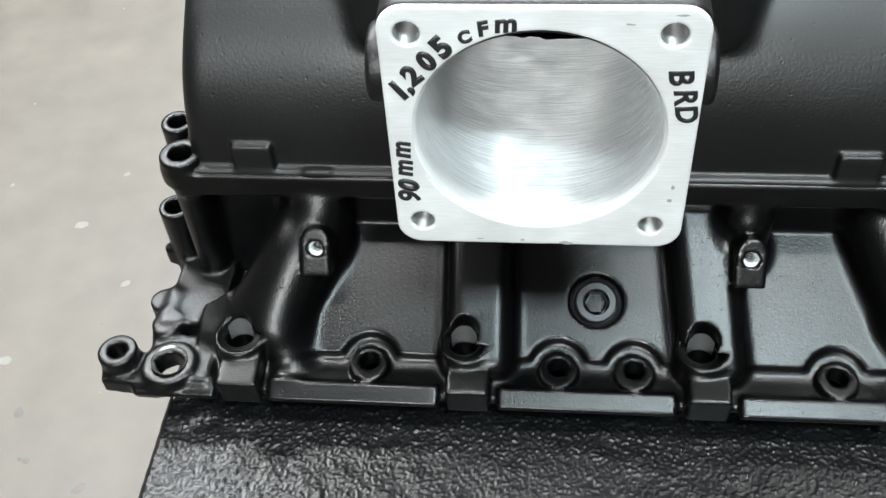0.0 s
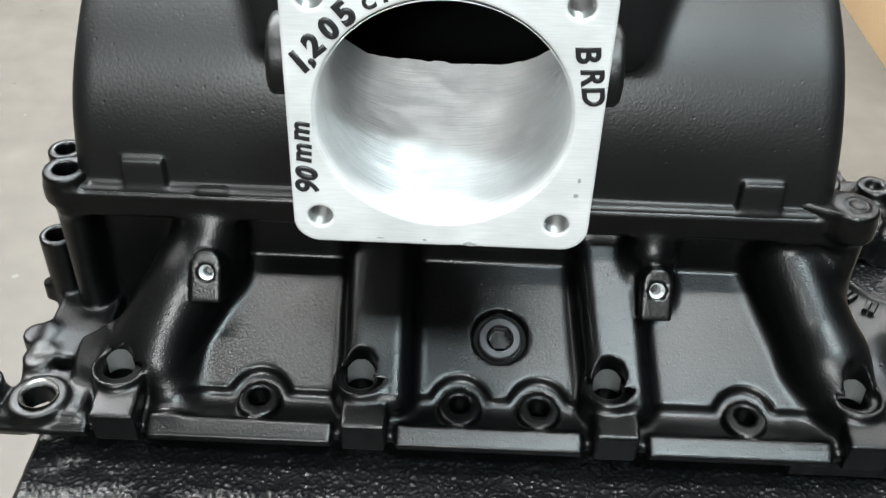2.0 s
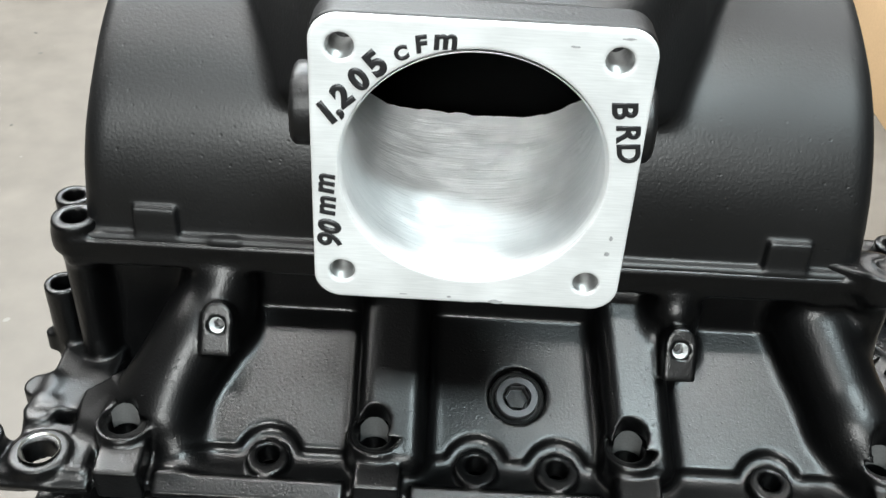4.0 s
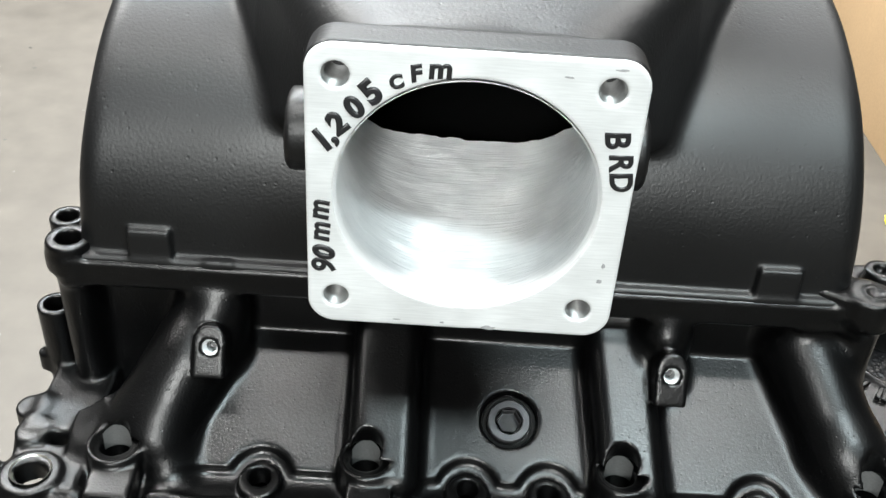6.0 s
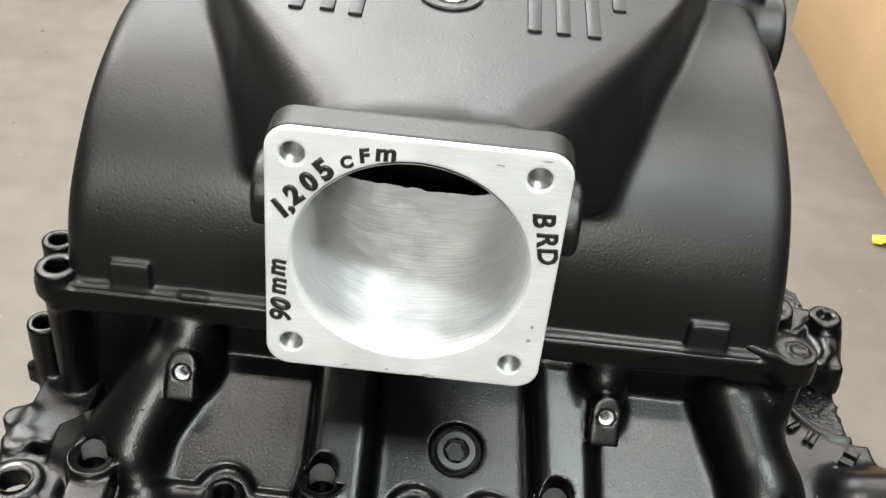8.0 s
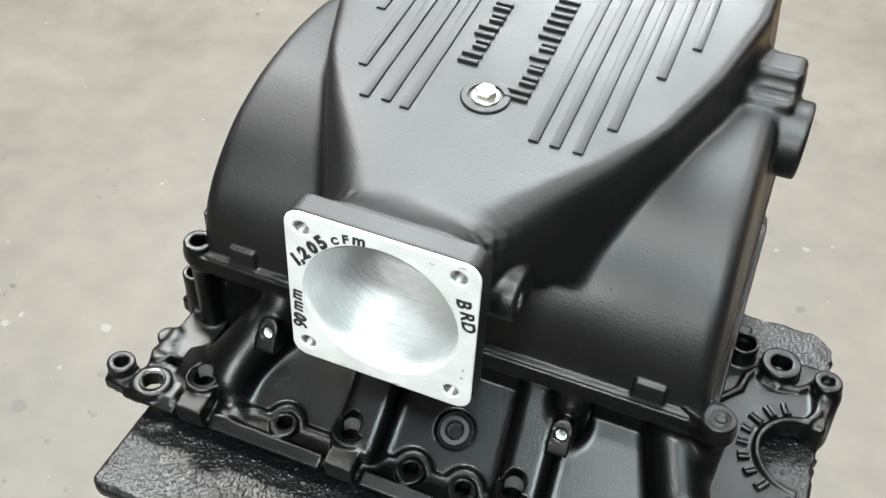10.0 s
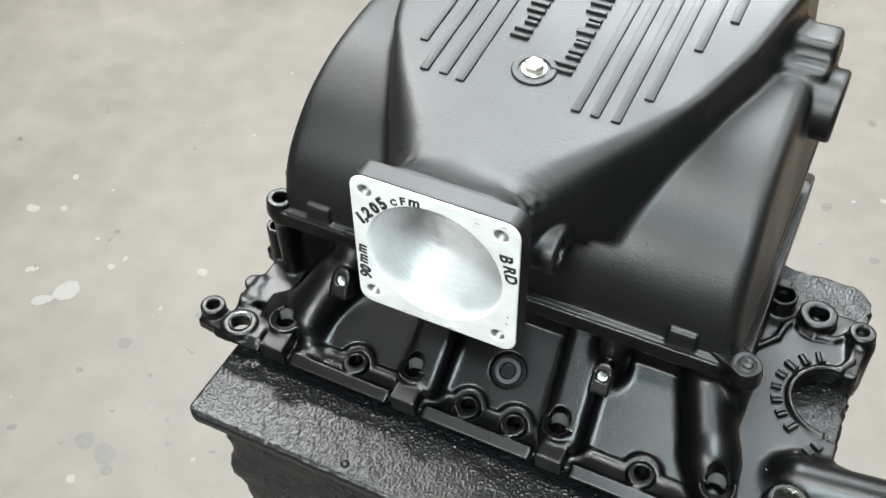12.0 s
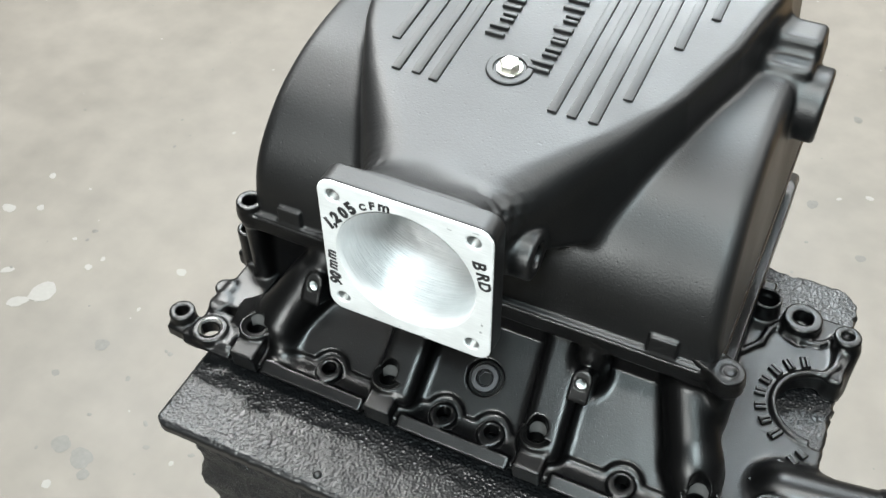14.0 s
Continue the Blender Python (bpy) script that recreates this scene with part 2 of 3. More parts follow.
def f_bar(a, b, up, wide, high, r=0.005, wide_b=None):
    """A rounded bar of rectangular section from a to b; wide and high are half sizes."""
    a, b, up = np.array(a), np.array(b), np.array(up)
    length = float(np.linalg.norm(b - a))
    d = (b - a) / length
    side = np.cross(d, up)
    side /= np.linalg.norm(side)
    n = np.cross(side, d)
    c = (a + b) / 2
    wide_b = wide if wide_b is None else wide_b

    def fn(x, y, z):
        px, py, pz = x - c[0], y - c[1], z - c[2]
        t = px * d[0] + py * d[1] + pz * d[2]
        w = wide + (wide_b - wide) * np.clip(t / length + 0.5, 0, 1)
        q0 = np.abs(t) - length / 2 + r
        q1 = np.abs(px * side[0] + py * side[1] + pz * side[2]) - w + r
        q2 = np.abs(px * n[0] + py * n[1] + pz * n[2]) - high + r
        return hypot(np.maximum(q0, 0), np.maximum(q1, 0), np.maximum(q2, 0)) + np.minimum(np.maximum(np.maximum(q0, q1), q2), 0) - r
    m = max(wide, wide_b) + high
    return fn, np.minimum(a, b) - m, np.maximum(a, b) + m


def f_where(fn, lo, hi):
    return fn, lo, hi


def smooth_max(a, b, k):
    w = np.maximum(k - np.abs(a - b), 0) / k
    return np.maximum(a, b) + w * w * k * 0.25


# ---- room ----
def plain(name, x0, x1, y0, y1, z0, z1, mat, label, category):
    ob = part(name, bm_box(x0, x1, y0, y1, z0, z1), mat, None, label)
    return tagged(ob, category=category, kind="structure")


ROOM = (-4.0, 4.5, -2.9, 5.0, 3.1)
plain("floor", ROOM[0], ROOM[1], ROOM[2], ROOM[3], -0.1, 0.0, CONC, "worn pale grey concrete workshop floor with dark spots", "floor")
# unseen walls and ceiling added to close the room, dark to keep fill low
plain("wall_west", ROOM[0] - 0.2, ROOM[0], ROOM[2], ROOM[3], 0, ROOM[4], WALL, "unseen plain dark grey wall that closes the room", "wall")
plain("wall_east", ROOM[1], ROOM[1] + 0.2, ROOM[2], ROOM[3], 0, ROOM[4], WALL, "unseen plain dark grey wall that closes the room", "wall")
# unseen front wall, its darker colour added to keep front reflections black
plain("wall_south", ROOM[0], ROOM[1], ROOM[2] - 0.2, ROOM[2], 0, ROOM[4], DARK_WALL, "unseen plain front wall, darkened to keep reflections black", "wall")
plain("wall_north", ROOM[0], ROOM[1], ROOM[3], ROOM[3] + 0.2, 0, ROOM[4], WALL, "unseen plain dark grey wall that closes the room", "wall")
plain("ceiling", ROOM[0], ROOM[1], ROOM[2], ROOM[3], ROOM[4], ROOM[4] + 0.2, CEIL, "unseen plain dark grey ceiling that closes the room", "ceiling")

# ---- stand under the manifold ----
TOP = 0.668
stand = base("work_stand", 0.04, 0.12, 0, "black work stand with rough sprayed bedliner coating on concrete floor", "stand")


def slab_mesh(x0, x1, y0, y1, z0, z1, corner, bevel):
    bm = bm_box(x0, x1, y0, y1, z0, z1)
    upright = [e for e in bm.edges if abs(e.verts[0].co.z - e.verts[1].co.z) > 0.005]
    bmesh.ops.bevel(bm, geom=upright, offset=corner, segments=6, affect="EDGES", profile=0.5)
    rim = [e for e in bm.edges if abs(e.verts[0].co.z - e.verts[1].co.z) < 1e-5 and len(e.link_faces) == 2 and e.calc_face_angle() > 0.5]
    bmesh.ops.bevel(bm, geom=rim, offset=bevel, segments=3, affect="EDGES", profile=0.5)
    return bm


# pebbled coating on the plate: a fine grid with small rounded lumps
def pebbled(nx, ny, step, wave, seed):
    """Band-passed noise of one wavelength, about -1 to 1."""
    r = np.random.RandomState(seed).standard_normal((nx, ny))
    fx, fy = np.fft.fftfreq(nx, step)[:, None], np.fft.rfftfreq(ny, step)[None, :]
    f = np.sqrt(fx * fx + fy * fy) * wave
    out = np.fft.irfft2(np.fft.rfft2(r) * np.exp(-((f - 1) / 0.45) ** 2), s=(nx, ny))
    return out / (2.5 * out.std())


def grains(nx, ny, step, spacing, size, seed):
    """Rounded grains strewn at random, about -1 to 1."""
    rng = np.random.RandomState(seed)
    r = (rng.rand(nx, ny) < (step / spacing) ** 2) * rng.uniform(0.4, 1.0, (nx, ny))
    fx, fy = np.fft.fftfreq(nx, step)[:, None], np.fft.rfftfreq(ny, step)[None, :]
    out = np.fft.irfft2(np.fft.rfft2(r) * np.exp(-2 * (math.pi * size) ** 2 * (fx * fx + fy * fy)), s=(nx, ny))
    return (out - out.mean()) / (2.5 * out.std())


def coated_plate(x0, x1, y0, y1, z0, z1, step):
    nx, ny = int((x1 - x0) / step) + 1, int((y1 - y0) / step) + 1
    lumps = grains(nx, ny, step, 0.0015, 0.00042, 5) * 0.00044 + pebbled(nx, ny, step, 0.02, 6) * 0.0003
    X, Y = np.meshgrid(np.linspace(x0, x1, nx), np.linspace(y0, y1, ny), indexing="ij")
    # rounded corners in plan, rounded edge in section
    cr = np.where((X > 0.1) & (Y > 0.15), 0.030, 0.010)
    q0, q1 = np.abs(X - (x0 + x1) / 2) - (x1 - x0) / 2 + cr, np.abs(Y - (y0 + y1) / 2) - (y1 - y0) / 2 + cr
    corner = (q0 > 0) & (q1 > 0)
    length = np.maximum(np.sqrt(q0 * q0 + q1 * q1), 1e-9)
    limit = np.maximum(np.maximum(q0, q1), 1e-9) / length
    X = np.where(corner, X + np.sign(X - (x0 + x1) / 2) * q0 * (limit - 1), X)
    Y = np.where(corner, Y + np.sign(Y - (y0 + y1) / 2) * q1 * (limit - 1), Y)
    edge = np.minimum(np.minimum(X - x0, x1 - X), np.minimum(Y - y0, y1 - Y))
    Z = z1 + lumps * np.clip(edge / 0.004, 0.12, 1) - 0.003 * np.clip(1 - edge / 0.004, 0, 1) ** 2
    rag = np.clip(1 - edge / 0.012, 0, 1) ** 2 * np.where(Y > 0.15, 0.0016, 0.00025)
    X = X + rag * pebbled(nx, ny, step, 0.011, 7) * 1.4
    Y = Y + rag * pebbled(nx, ny, step, 0.011, 8) * 1.4
    top = np.stack([X, Y, Z], 2).reshape(-1, 3)
    ids = np.arange(nx * ny).reshape(nx, ny)
    quads = np.stack([ids[:-1, :-1], ids[1:, :-1], ids[1:, 1:], ids[:-1, 1:]], 2).reshape(-1, 4)
    rim = np.concatenate([ids[:, 0], ids[-1, 1:], ids[-2::-1, -1], ids[0, -2:0:-1]])
    low = top[rim].copy()
    low[:, 2] = z0
    n, m = len(top), len(rim)
    k = np.arange(m)
    skirt = np.stack([rim[k], n + k, n + (k + 1) % m, rim[(k + 1) % m]], 1)
    me = bpy.data.meshes.new("top_plate")
    me.from_pydata(np.concatenate([top, low]).tolist(), [], np.concatenate([quads, skirt]).tolist() + [(n + k[::-1]).tolist()])
    me.polygons.foreach_set("use_smooth", np.ones(len(me.polygons), dtype=bool))
    me.update()
    return me


mesh_object("top_plate", coated_plate(-0.194, 0.271, -0.055, 0.297, TOP - 0.010, TOP, 0.00062), BED, stand, "thick plate with pebbled black coating")
# pedestal: rounded upright box, lumpy with thick sprayed coating
def pedestal(x0, x1, y0, y1, z0, z1, corner):
    bm = bmesh.new()
    heights = [z1 - 0.35 * (k / 44) ** 1.3 for k in range(45)] + [z0 + (z1 - 0.35 - z0) * k / 8 for k in range(7, -1, -1)]
    flat, rings = [], []
    for cx, cy, a0 in ((x1 - corner, y1 - corner, 0), (x0 + corner, y1 - corner, 90), (x0 + corner, y0 + corner, 180), (x1 - corner, y0 + corner, 270)):
        flat += [(cx + corner * math.cos(radians(a0 + 15 * k)), cy + corner * math.sin(radians(a0 + 15 * k))) for k in range(7)]
    outline = []
    for (ax, ay), (bx, by) in zip(flat, flat[1:] + flat[:1]):
        n = max(1, int(math.hypot(bx - ax, by - ay) / 0.006))
        outline += [(ax + (bx - ax) * k / n, ay + (by - ay) * k / n) for k in range(n)]
    mx, my = (x0 + x1) / 2, (y0 + y1) / 2
    for z in heights:
        k = 1 - 0.22 * max(0, z1 - 0.06 - z) / z1
        ring = []
        for x, y in outline:
            p = Vector((mx + (x - mx) * k, my + (y - my) * k, z))
            out = Vector((x - mx, y - my, 0)).normalized()
            p += out * (0.006 * noise.noise(p * 38) + 0.0035 * noise.noise(p * 130))
            ring.append(bm.verts.new(p))
        rings.append(ring)
    for a, b in zip(rings, rings[1:]):
        for i in range(len(a)):
            j = (i + 1) % len(a)
            bm.faces.new((a[i], b[i], b[j], a[j]))
    bm.faces.new(rings[0])
    bm.faces.new(rings[-1])
    return bm


part("pedestal", pedestal(-0.167, 0.242, -0.050, 0.28, 0.0, TOP - 0.0105, 0.009), BED_ROUGH, stand, "rough black coated box below the plate")
knob = bmesh.new()
bmesh.ops.create_uvsphere(knob, u_segments=14, v_segments=8, radius=0.0034, matrix=Matrix.Translation((-0.056, -0.044, TOP)) @ Matrix.Diagonal((1, 1, 0.7, 1)))
part("coating_lump", knob, BED, stand)


# ---- intake manifold ----
manifold = base("intake_manifold", 0.0, 0.2, TOP, "black painted cast engine intake manifold with bare aluminium throttle flange", "engine part")
SLOPE = 0.57
NORMAL = np.array((0, -SLOPE, 1.0)) / math.hypot(1, SLOPE)


# bracket bosses lean back: outward and downward directions of their faces
FACE_OUT, FACE_DOWN = np.array((0, -0.866, 0.5)), np.array((0, -0.5, -0.866))


def lower_casting():
    s = Solid((-0.242, -0.003, 0.664), (0.345, 0.366, 0.792), 0.0012)
    steep = math.hypot(1, SLOPE)

    # valley body with sloping banks, low strip along the outer edge
    def bank(x, y, z):
        front = (z - (0.680 + SLOPE * y)) / steep
        back = (z - (0.680 + SLOPE * (0.43 - y))) / steep
        ends = np.maximum(-0.132 - x, x - 0.192)
        d = smooth_max(np.maximum(front, back), ends, 0.006)
        d = np.maximum(np.maximum(d, 0.672 - z), np.maximum(0.0305 - y, y - 0.40))
        return np.maximum(d, z - 0.735) + 0 * x
    s.add(f_where(bank, (-0.17, 0.03, 0.668), (0.2, 0.366, 0.74)))
    s.add(f_box(-0.172, -0.11, 0.028, 0.12, 0.674, 0.690, 0.003), 0.004)

    def strip(x, y, z):
        d = np.maximum((z - (0.6765 + SLOPE * y)) / steep, np.maximum(0.012 - y, y - 0.05))
        return np.maximum(d, np.maximum(0.676 + np.maximum(0.03 - y, 0) * 0.4 - z, np.maximum(-0.172 - x, x - 0.208)))
    # pockets round the bolts reach into the bank
    for x in (-0.083, 0.0125, 0.050, 0.148):
        s.cut(f_rod((x, 0.026, 0.680), (x, 0.022, 0.72), 0.0155, r=0.0005), 0.002)
    s.add(f_where(strip, (-0.175, 0.01, 0.674), (0.21, 0.05, 0.7)), 0.0025)
    # box under the deck
    s.add(f_box(-0.173, 0.180, 0.0905, 0.345, 0.680, 0.770, 0.004), 0.001)
    # deck rail
    s.add(f_box(-0.180, 0.186, 0.075, 0.352, 0.7625, 0.777, 0.002), 0.003)
    for x, y in ((-0.177, 0.085), (0.192, 0.080)):
        s.add(f_rod((x, y, 0.768), (x, y, 0.783), 0.0108, r=0.0012), 0.003)
        s.add(f_rod((x, y + 0.002, 0.690), (x, y + 0.002, 0.775), 0.0078, 0.0094, r=0.0015), 0.008)
    s.cut(f_rod((-0.177, 0.085, 0.76), (-0.177, 0.085, 0.79), 0.0058, r=0.0003), 0.001)
    s.add(f_bar((0.168, 0.092, 0.7765), (0.190, 0.081, 0.7765), (0, 0, 1), 0.0105, 0.0062, 0.002), 0.003)
    s.add(f_rod((0.1925, 0.0795, 0.7825), (0.1925, 0.0795, 0.7842), 0.0055, r=0.0004), 0.001)
    s.cut(f_rod((0.1925, 0.0795, 0.7832), (0.1925, 0.0795, 0.79), 0.0040, r=0.0003), 0.0006)
    # outer edge lips
    for x0, x1 in ((-0.203, -0.161), (-0.133, -0.047), (-0.017, 0.070), (0.101, 0.186)):
        s.add(f_bar((x0, 0.0107, 0.6892), (x1, 0.0107, 0.6892), (0, -0.50, 0.87), 0.0054, 0.0040, 0.0010), 0.002)
    s.add(f_box(-0.2, 0.21, 0.009, 0.03, 0.6865, 0.6915, 0.001), 0.002)
    # bolt bosses
    for x in (-0.083, 0.0125, 0.050, 0.148):
        s.add(f_rod((x, 0.0262, 0.682), (x, 0.0242, 0.6968), 0.0104, 0.0098, 0.0008), 0.0015)
    # runners
    for ax, bx, wa, wb in ((-0.029, -0.027, 0.0165, 0.0160), (0.080, 0.0885, 0.0160, 0.0150)):
        s.add(f_bar((ax, 0.104, 0.750), (bx, 0.020, 0.6945), NORMAL, wa, 0.0112, 0.0080, wb), 0.008)
    # slanting runner at the flywheel end, with a flank that spreads towards the threaded pad
    s.add(f_capsule((-0.114, 0.084, 0.746), (-0.133, 0.042, 0.7045), 0.0165, 0.0150), 0.008)
    s.add(f_capsule((-0.132, 0.048, 0.706), (-0.124, 0.026, 0.688), 0.0125, 0.0095), 0.010)
    s.add(f_capsule((-0.122, 0.070, 0.730), (-0.160, 0.044, 0.692), 0.0140, 0.0105), 0.018)
    # slanting runner at the water end, bent outwards
    s.add(f_capsule((0.170, 0.089, 0.744), (0.189, 0.051, 0.711), 0.0200, 0.0185), 0.008)
    s.add(f_capsule((0.189, 0.051, 0.711), (0.203, 0.023, 0.690), 0.0185, 0.0140), 0.008)
    # bracket bosses on two of the runners
    for x in (-0.109, 0.1025):
        s.add(f_capsule((x, 0.0812, 0.7515), (x, 0.0812, 0.722), 0.0128, 0.0118), 0.008)
        top = np.array((x, 0.0570, 0.7500))
        mid, hole = top + FACE_DOWN * 0.00875, top + FACE_DOWN * 0.0035
        s.add(f_bar(tuple(mid), tuple(mid - FACE_OUT * 0.035), tuple(-FACE_DOWN), 0.0074, 0.00875, 0.0006), 0.0008)
        s.add(f_rod(tuple(top), tuple(top - FACE_OUT * 0.035), 0.0074, r=0.0006), 0.0008)
        s.cut(f_rod(tuple(hole + FACE_OUT * 0.01), tuple(hole - FACE_OUT * 0.012), 0.0038, r=0.0003), 0.0004)
    # injector seats: block, round boss with a dished top, bore scooped out of the runner
    for x in (-0.147, -0.032, 0.085, 0.201):
        s.add(f_bar((x, 0.0045, 0.6935), (x, 0.030, 0.6965), (0, 0, 1), 0.0102, 0.0095, 0.0008), 0.002)
        s.add(f_rod((x - 0.002, 0.0305, 0.690), (x - 0.002, 0.0305, 0.7085), 0.0132, r=0.0008), 0.003)
        s.cut(f_rod((x - 0.002, 0.0305, 0.7062), (x - 0.002, 0.0310, 0.7108), 0.0104, 0.0116, r=0.0003), 0.0008)
        s.cut(f_rod((x - 0.003, 0.0328, 0.660), (x - 0.003, 0.0308, 0.745), 0.0074, r=0.0003), 0.0005)
    # hollow underside of the outer edge
    s.cut(f_box(-0.160, 0.21, 0.016, 0.046, 0.655, 0.6850, 0.001), 0.001)
    # bolt holes
    for x in (-0.083, 0.0125, 0.050, 0.148):
        s.cut(f_rod((x, 0.029, 0.660), (x, 0.024, 0.72), 0.0050, r=0.0003))
    at = np.array((0.031, 0.057, 0.680 + SLOPE * 0.057))
    s.cut(f_rod(at - NORMAL * 0.006, at + NORMAL * 0.012, 0.0136, r=0.0006))
    # flywheel end: ear, threaded pad, columns, bracket
    s.add(f_rod((-0.213, 0.022, 0.686), (-0.213, 0.022, 0.7035), 0.0102, r=0.0012), 0.002)
    s.add(f_bar((-0.220, 0.020, 0.688), (-0.19, 0.016, 0.6905), (0, 0, 1), 0.0100, 0.005, 0.001), 0.004)
    s.add(f_box(-0.200, -0.163, 0.009, 0.040, 0.6865, 0.6960, 0.003), 0.003)
    s.add(f_rod((-0.186, 0.019, 0.688), (-0.186, 0.019, 0.6980), 0.0135, r=0.0012), 0.003)
    s.cut(f_rod((-0.186, 0.018, 0.66), (-0.186, 0.018, 0.72), 0.0078, r=0.0003))
    s.cut(f_rod((-0.213, 0.022, 0.66), (-0.213, 0.022, 0.72), 0.0048, r=0.0003))
    s.add(f_rod((-0.195, 0.098, 0.685), (-0.195, 0.098, 0.733), 0.0085, 0.0092, r=0.0012), 0.005)
    s.cut(f_rod((-0.195, 0.098, 0.70), (-0.195, 0.098, 0.76), 0.0056, r=0.0003))
    s.add(f_rod((-0.199, 0.140, 0.685), (-0.199, 0.140, 0.757), 0.0088, 0.0095, r=0.0012), 0.005)
    s.cut(f_rod((-0.199, 0.140, 0.72), (-0.199, 0.140, 0.77), 0.0052, r=0.0003))
    s.add(f_box(-0.196, -0.165, 0.044, 0.33, 0.672, 0.6995, 0.0015), 0.003)
    s.add(f_rod((-0.199, 0.060, 0.680), (-0.199, 0.060, 0.6994), 0.0078, r=0.001), 0.006)
    s.add(f_rod((-0.194, 0.044, 0.678), (-0.194, 0.044, 0.6994), 0.0075, r=0.001), 0.006)
    s.add(f_rod((-0.2035, 0.096, 0.692), (-0.2035, 0.096, 0.703), 0.0042, r=0.001), 0.003)

    # water end: plate with a round bay, raised bead, bosses, outlet
    def plate(x, y, z):
        d = np.maximum(np.abs(z - 0.681) - 0.009, np.maximum(0.17 - x, np.maximum(0.012 - y, y - 0.238)))
        d = np.maximum(d, (x - 0.268) + 0 * y)
        bay = 0.0310 - hypot(x - 0.258, y - 0.149)
        open_side = np.maximum(np.abs(y - 0.146) - 0.031, 0.258 - x)
        d = smooth_max(d, bay + 0 * z, 0.003)
        return smooth_max(d, -open_side + 0 * z, 0.003)
    s.add(f_where(plate, (0.17, 0.01, 0.67), (0.275, 0.25, 0.695)), 0.005)

    def bead(x, y, z):
        ring = hypot(hypot(x - 0.258, y - 0.149) - 0.0325, z - 0.690) - 0.0026
        return np.maximum(ring, x - 0.258)
    s.add(f_where(bead, (0.215, 0.11, 0.68), (0.265, 0.19, 0.694)), 0.002)
    crest = [(0.193, 0.177), (0.205, 0.192), (0.208, 0.208), (0.213, 0.216), (0.219, 0.210), (0.231, 0.2065), (0.246, 0.209), (0.254, 0.216), (0.262, 0.212), (0.262, 0.192), (0.256, 0.182)]
    for (ax, ay), (bx, by) in zip(crest, crest[1:]):
        s.add(f_capsule((ax, ay, 0.6905), (bx, by, 0.6905), 0.0026), 0.002)
    for x, y, r, z, hole in ((0.199, 0.226, 0.0115, 0.706, 0.0085), (0.229, 0.222, 0.0150, 0.701, 0.0075), (0.264, 0.218, 0.0105, 0.701, 0.0048)):
        s.add(f_rod((x, y, 0.668), (x, y, z), r, r=0.0012), 0.003)
        s.cut(f_rod((x, y, 0.66), (x, y, z + 0.02), hole, r=0.0003))
    s.add(f_box(0.258, 0.270, 0.178, 0.222, 0.668, 0.690, 0.004), 0.005)
    s.add(f_capsule((0.267, 0.214, 0.688), (0.264, 0.188, 0.674), 0.0095), 0.006)
    s.add(f_box(0.190, 0.268, 0.212, 0.236, 0.668, 0.6870, 0.003), 0.004)
    s.add(f_box(0.188, 0.203, 0.232, 0.250, 0.668, 0.700, 0.002), 0.003)
    s.add(f_capsule((0.250, 0.070, 0.686), (0.318, 0.078, 0.688), 0.0195, 0.0195), 0.014)
    s.add(f_rod((0.312, 0.077, 0.688), (0.326, 0.079, 0.688), 0.0215, r=0.002), 0.003)
    s.add(f_rod((0.246, 0.042, 0.676), (0.246, 0.042, 0.7045), 0.0150, r=0.002), 0.005)
    s.cut(f_rod((0.246, 0.042, 0.68), (0.246, 0.042, 0.72), 0.0092, r=0.0003))
    return s.mesh("lower_casting")


lower = mesh_object("lower_casting", lower_casting(), CAST, manifold, "lower half with four intake runners, satin black")


# upper plenum
MID, HALF = 0.216, 0.135
POWER, SPRING, CROWN = 2.25, 0.790, 0.891


def arch(y, z):
    u, v = np.abs(y - MID) / HALF, np.maximum(z - SPRING, 0) / (CROWN - SPRING)
    u, v = np.maximum(u, 1e-4) + 0 * v, v + 0 * u
    g = (u ** POWER + v ** POWER) ** (1 / POWER)
    gu, gv = (u / g) ** (POWER - 1) / HALF, (v / g) ** (POWER - 1) / (CROWN - SPRING)
    return (g - 1) / np.sqrt(gu * gu + gv * gv)


def lid_z(y):
    return 0.9172 + 0.088 * (y - 0.12)


LID = [(0.00, 0.0365), (0.018, 0.0380), (0.045, 0.0510), (0.07, 0.0645), (0.118, 0.0915), (0.166, 0.114), (0.224, 0.133), (0.30, 0.149), (0.45, 0.150)]


def bore_width(t):
    return 0.0453 + 0.016 * t ** 1.5


def bore_rise(t):
    return 0.0446 - 0.016 * np.minimum(1, 3.0 * t)


# throttle flange: painted block with a bare machined face
FLANGE_HOLES = [(hx, hz) for hx in (-0.0447, 0.0447) for hz in (0.8253, 0.9147)]


def flange_block(y0, y1, grow):
    def block(x, y, z):
        q0, q1 = np.abs(x - 0.0010) - (0.0563 + grow) + 0.010, np.abs(z - 0.8694) - (0.0566 + grow) + 0.010
        side = hypot(np.maximum(q0, 0), np.maximum(q1, 0)) + np.minimum(np.maximum(q0, q1), 0) - 0.010
        return smooth_max(side + 0 * y, np.maximum(y0 - y, y - y1) + 0 * x, 0.0012)
    return f_where(block, (-0.06, y0, 0.808), (0.06, y1, 0.93))


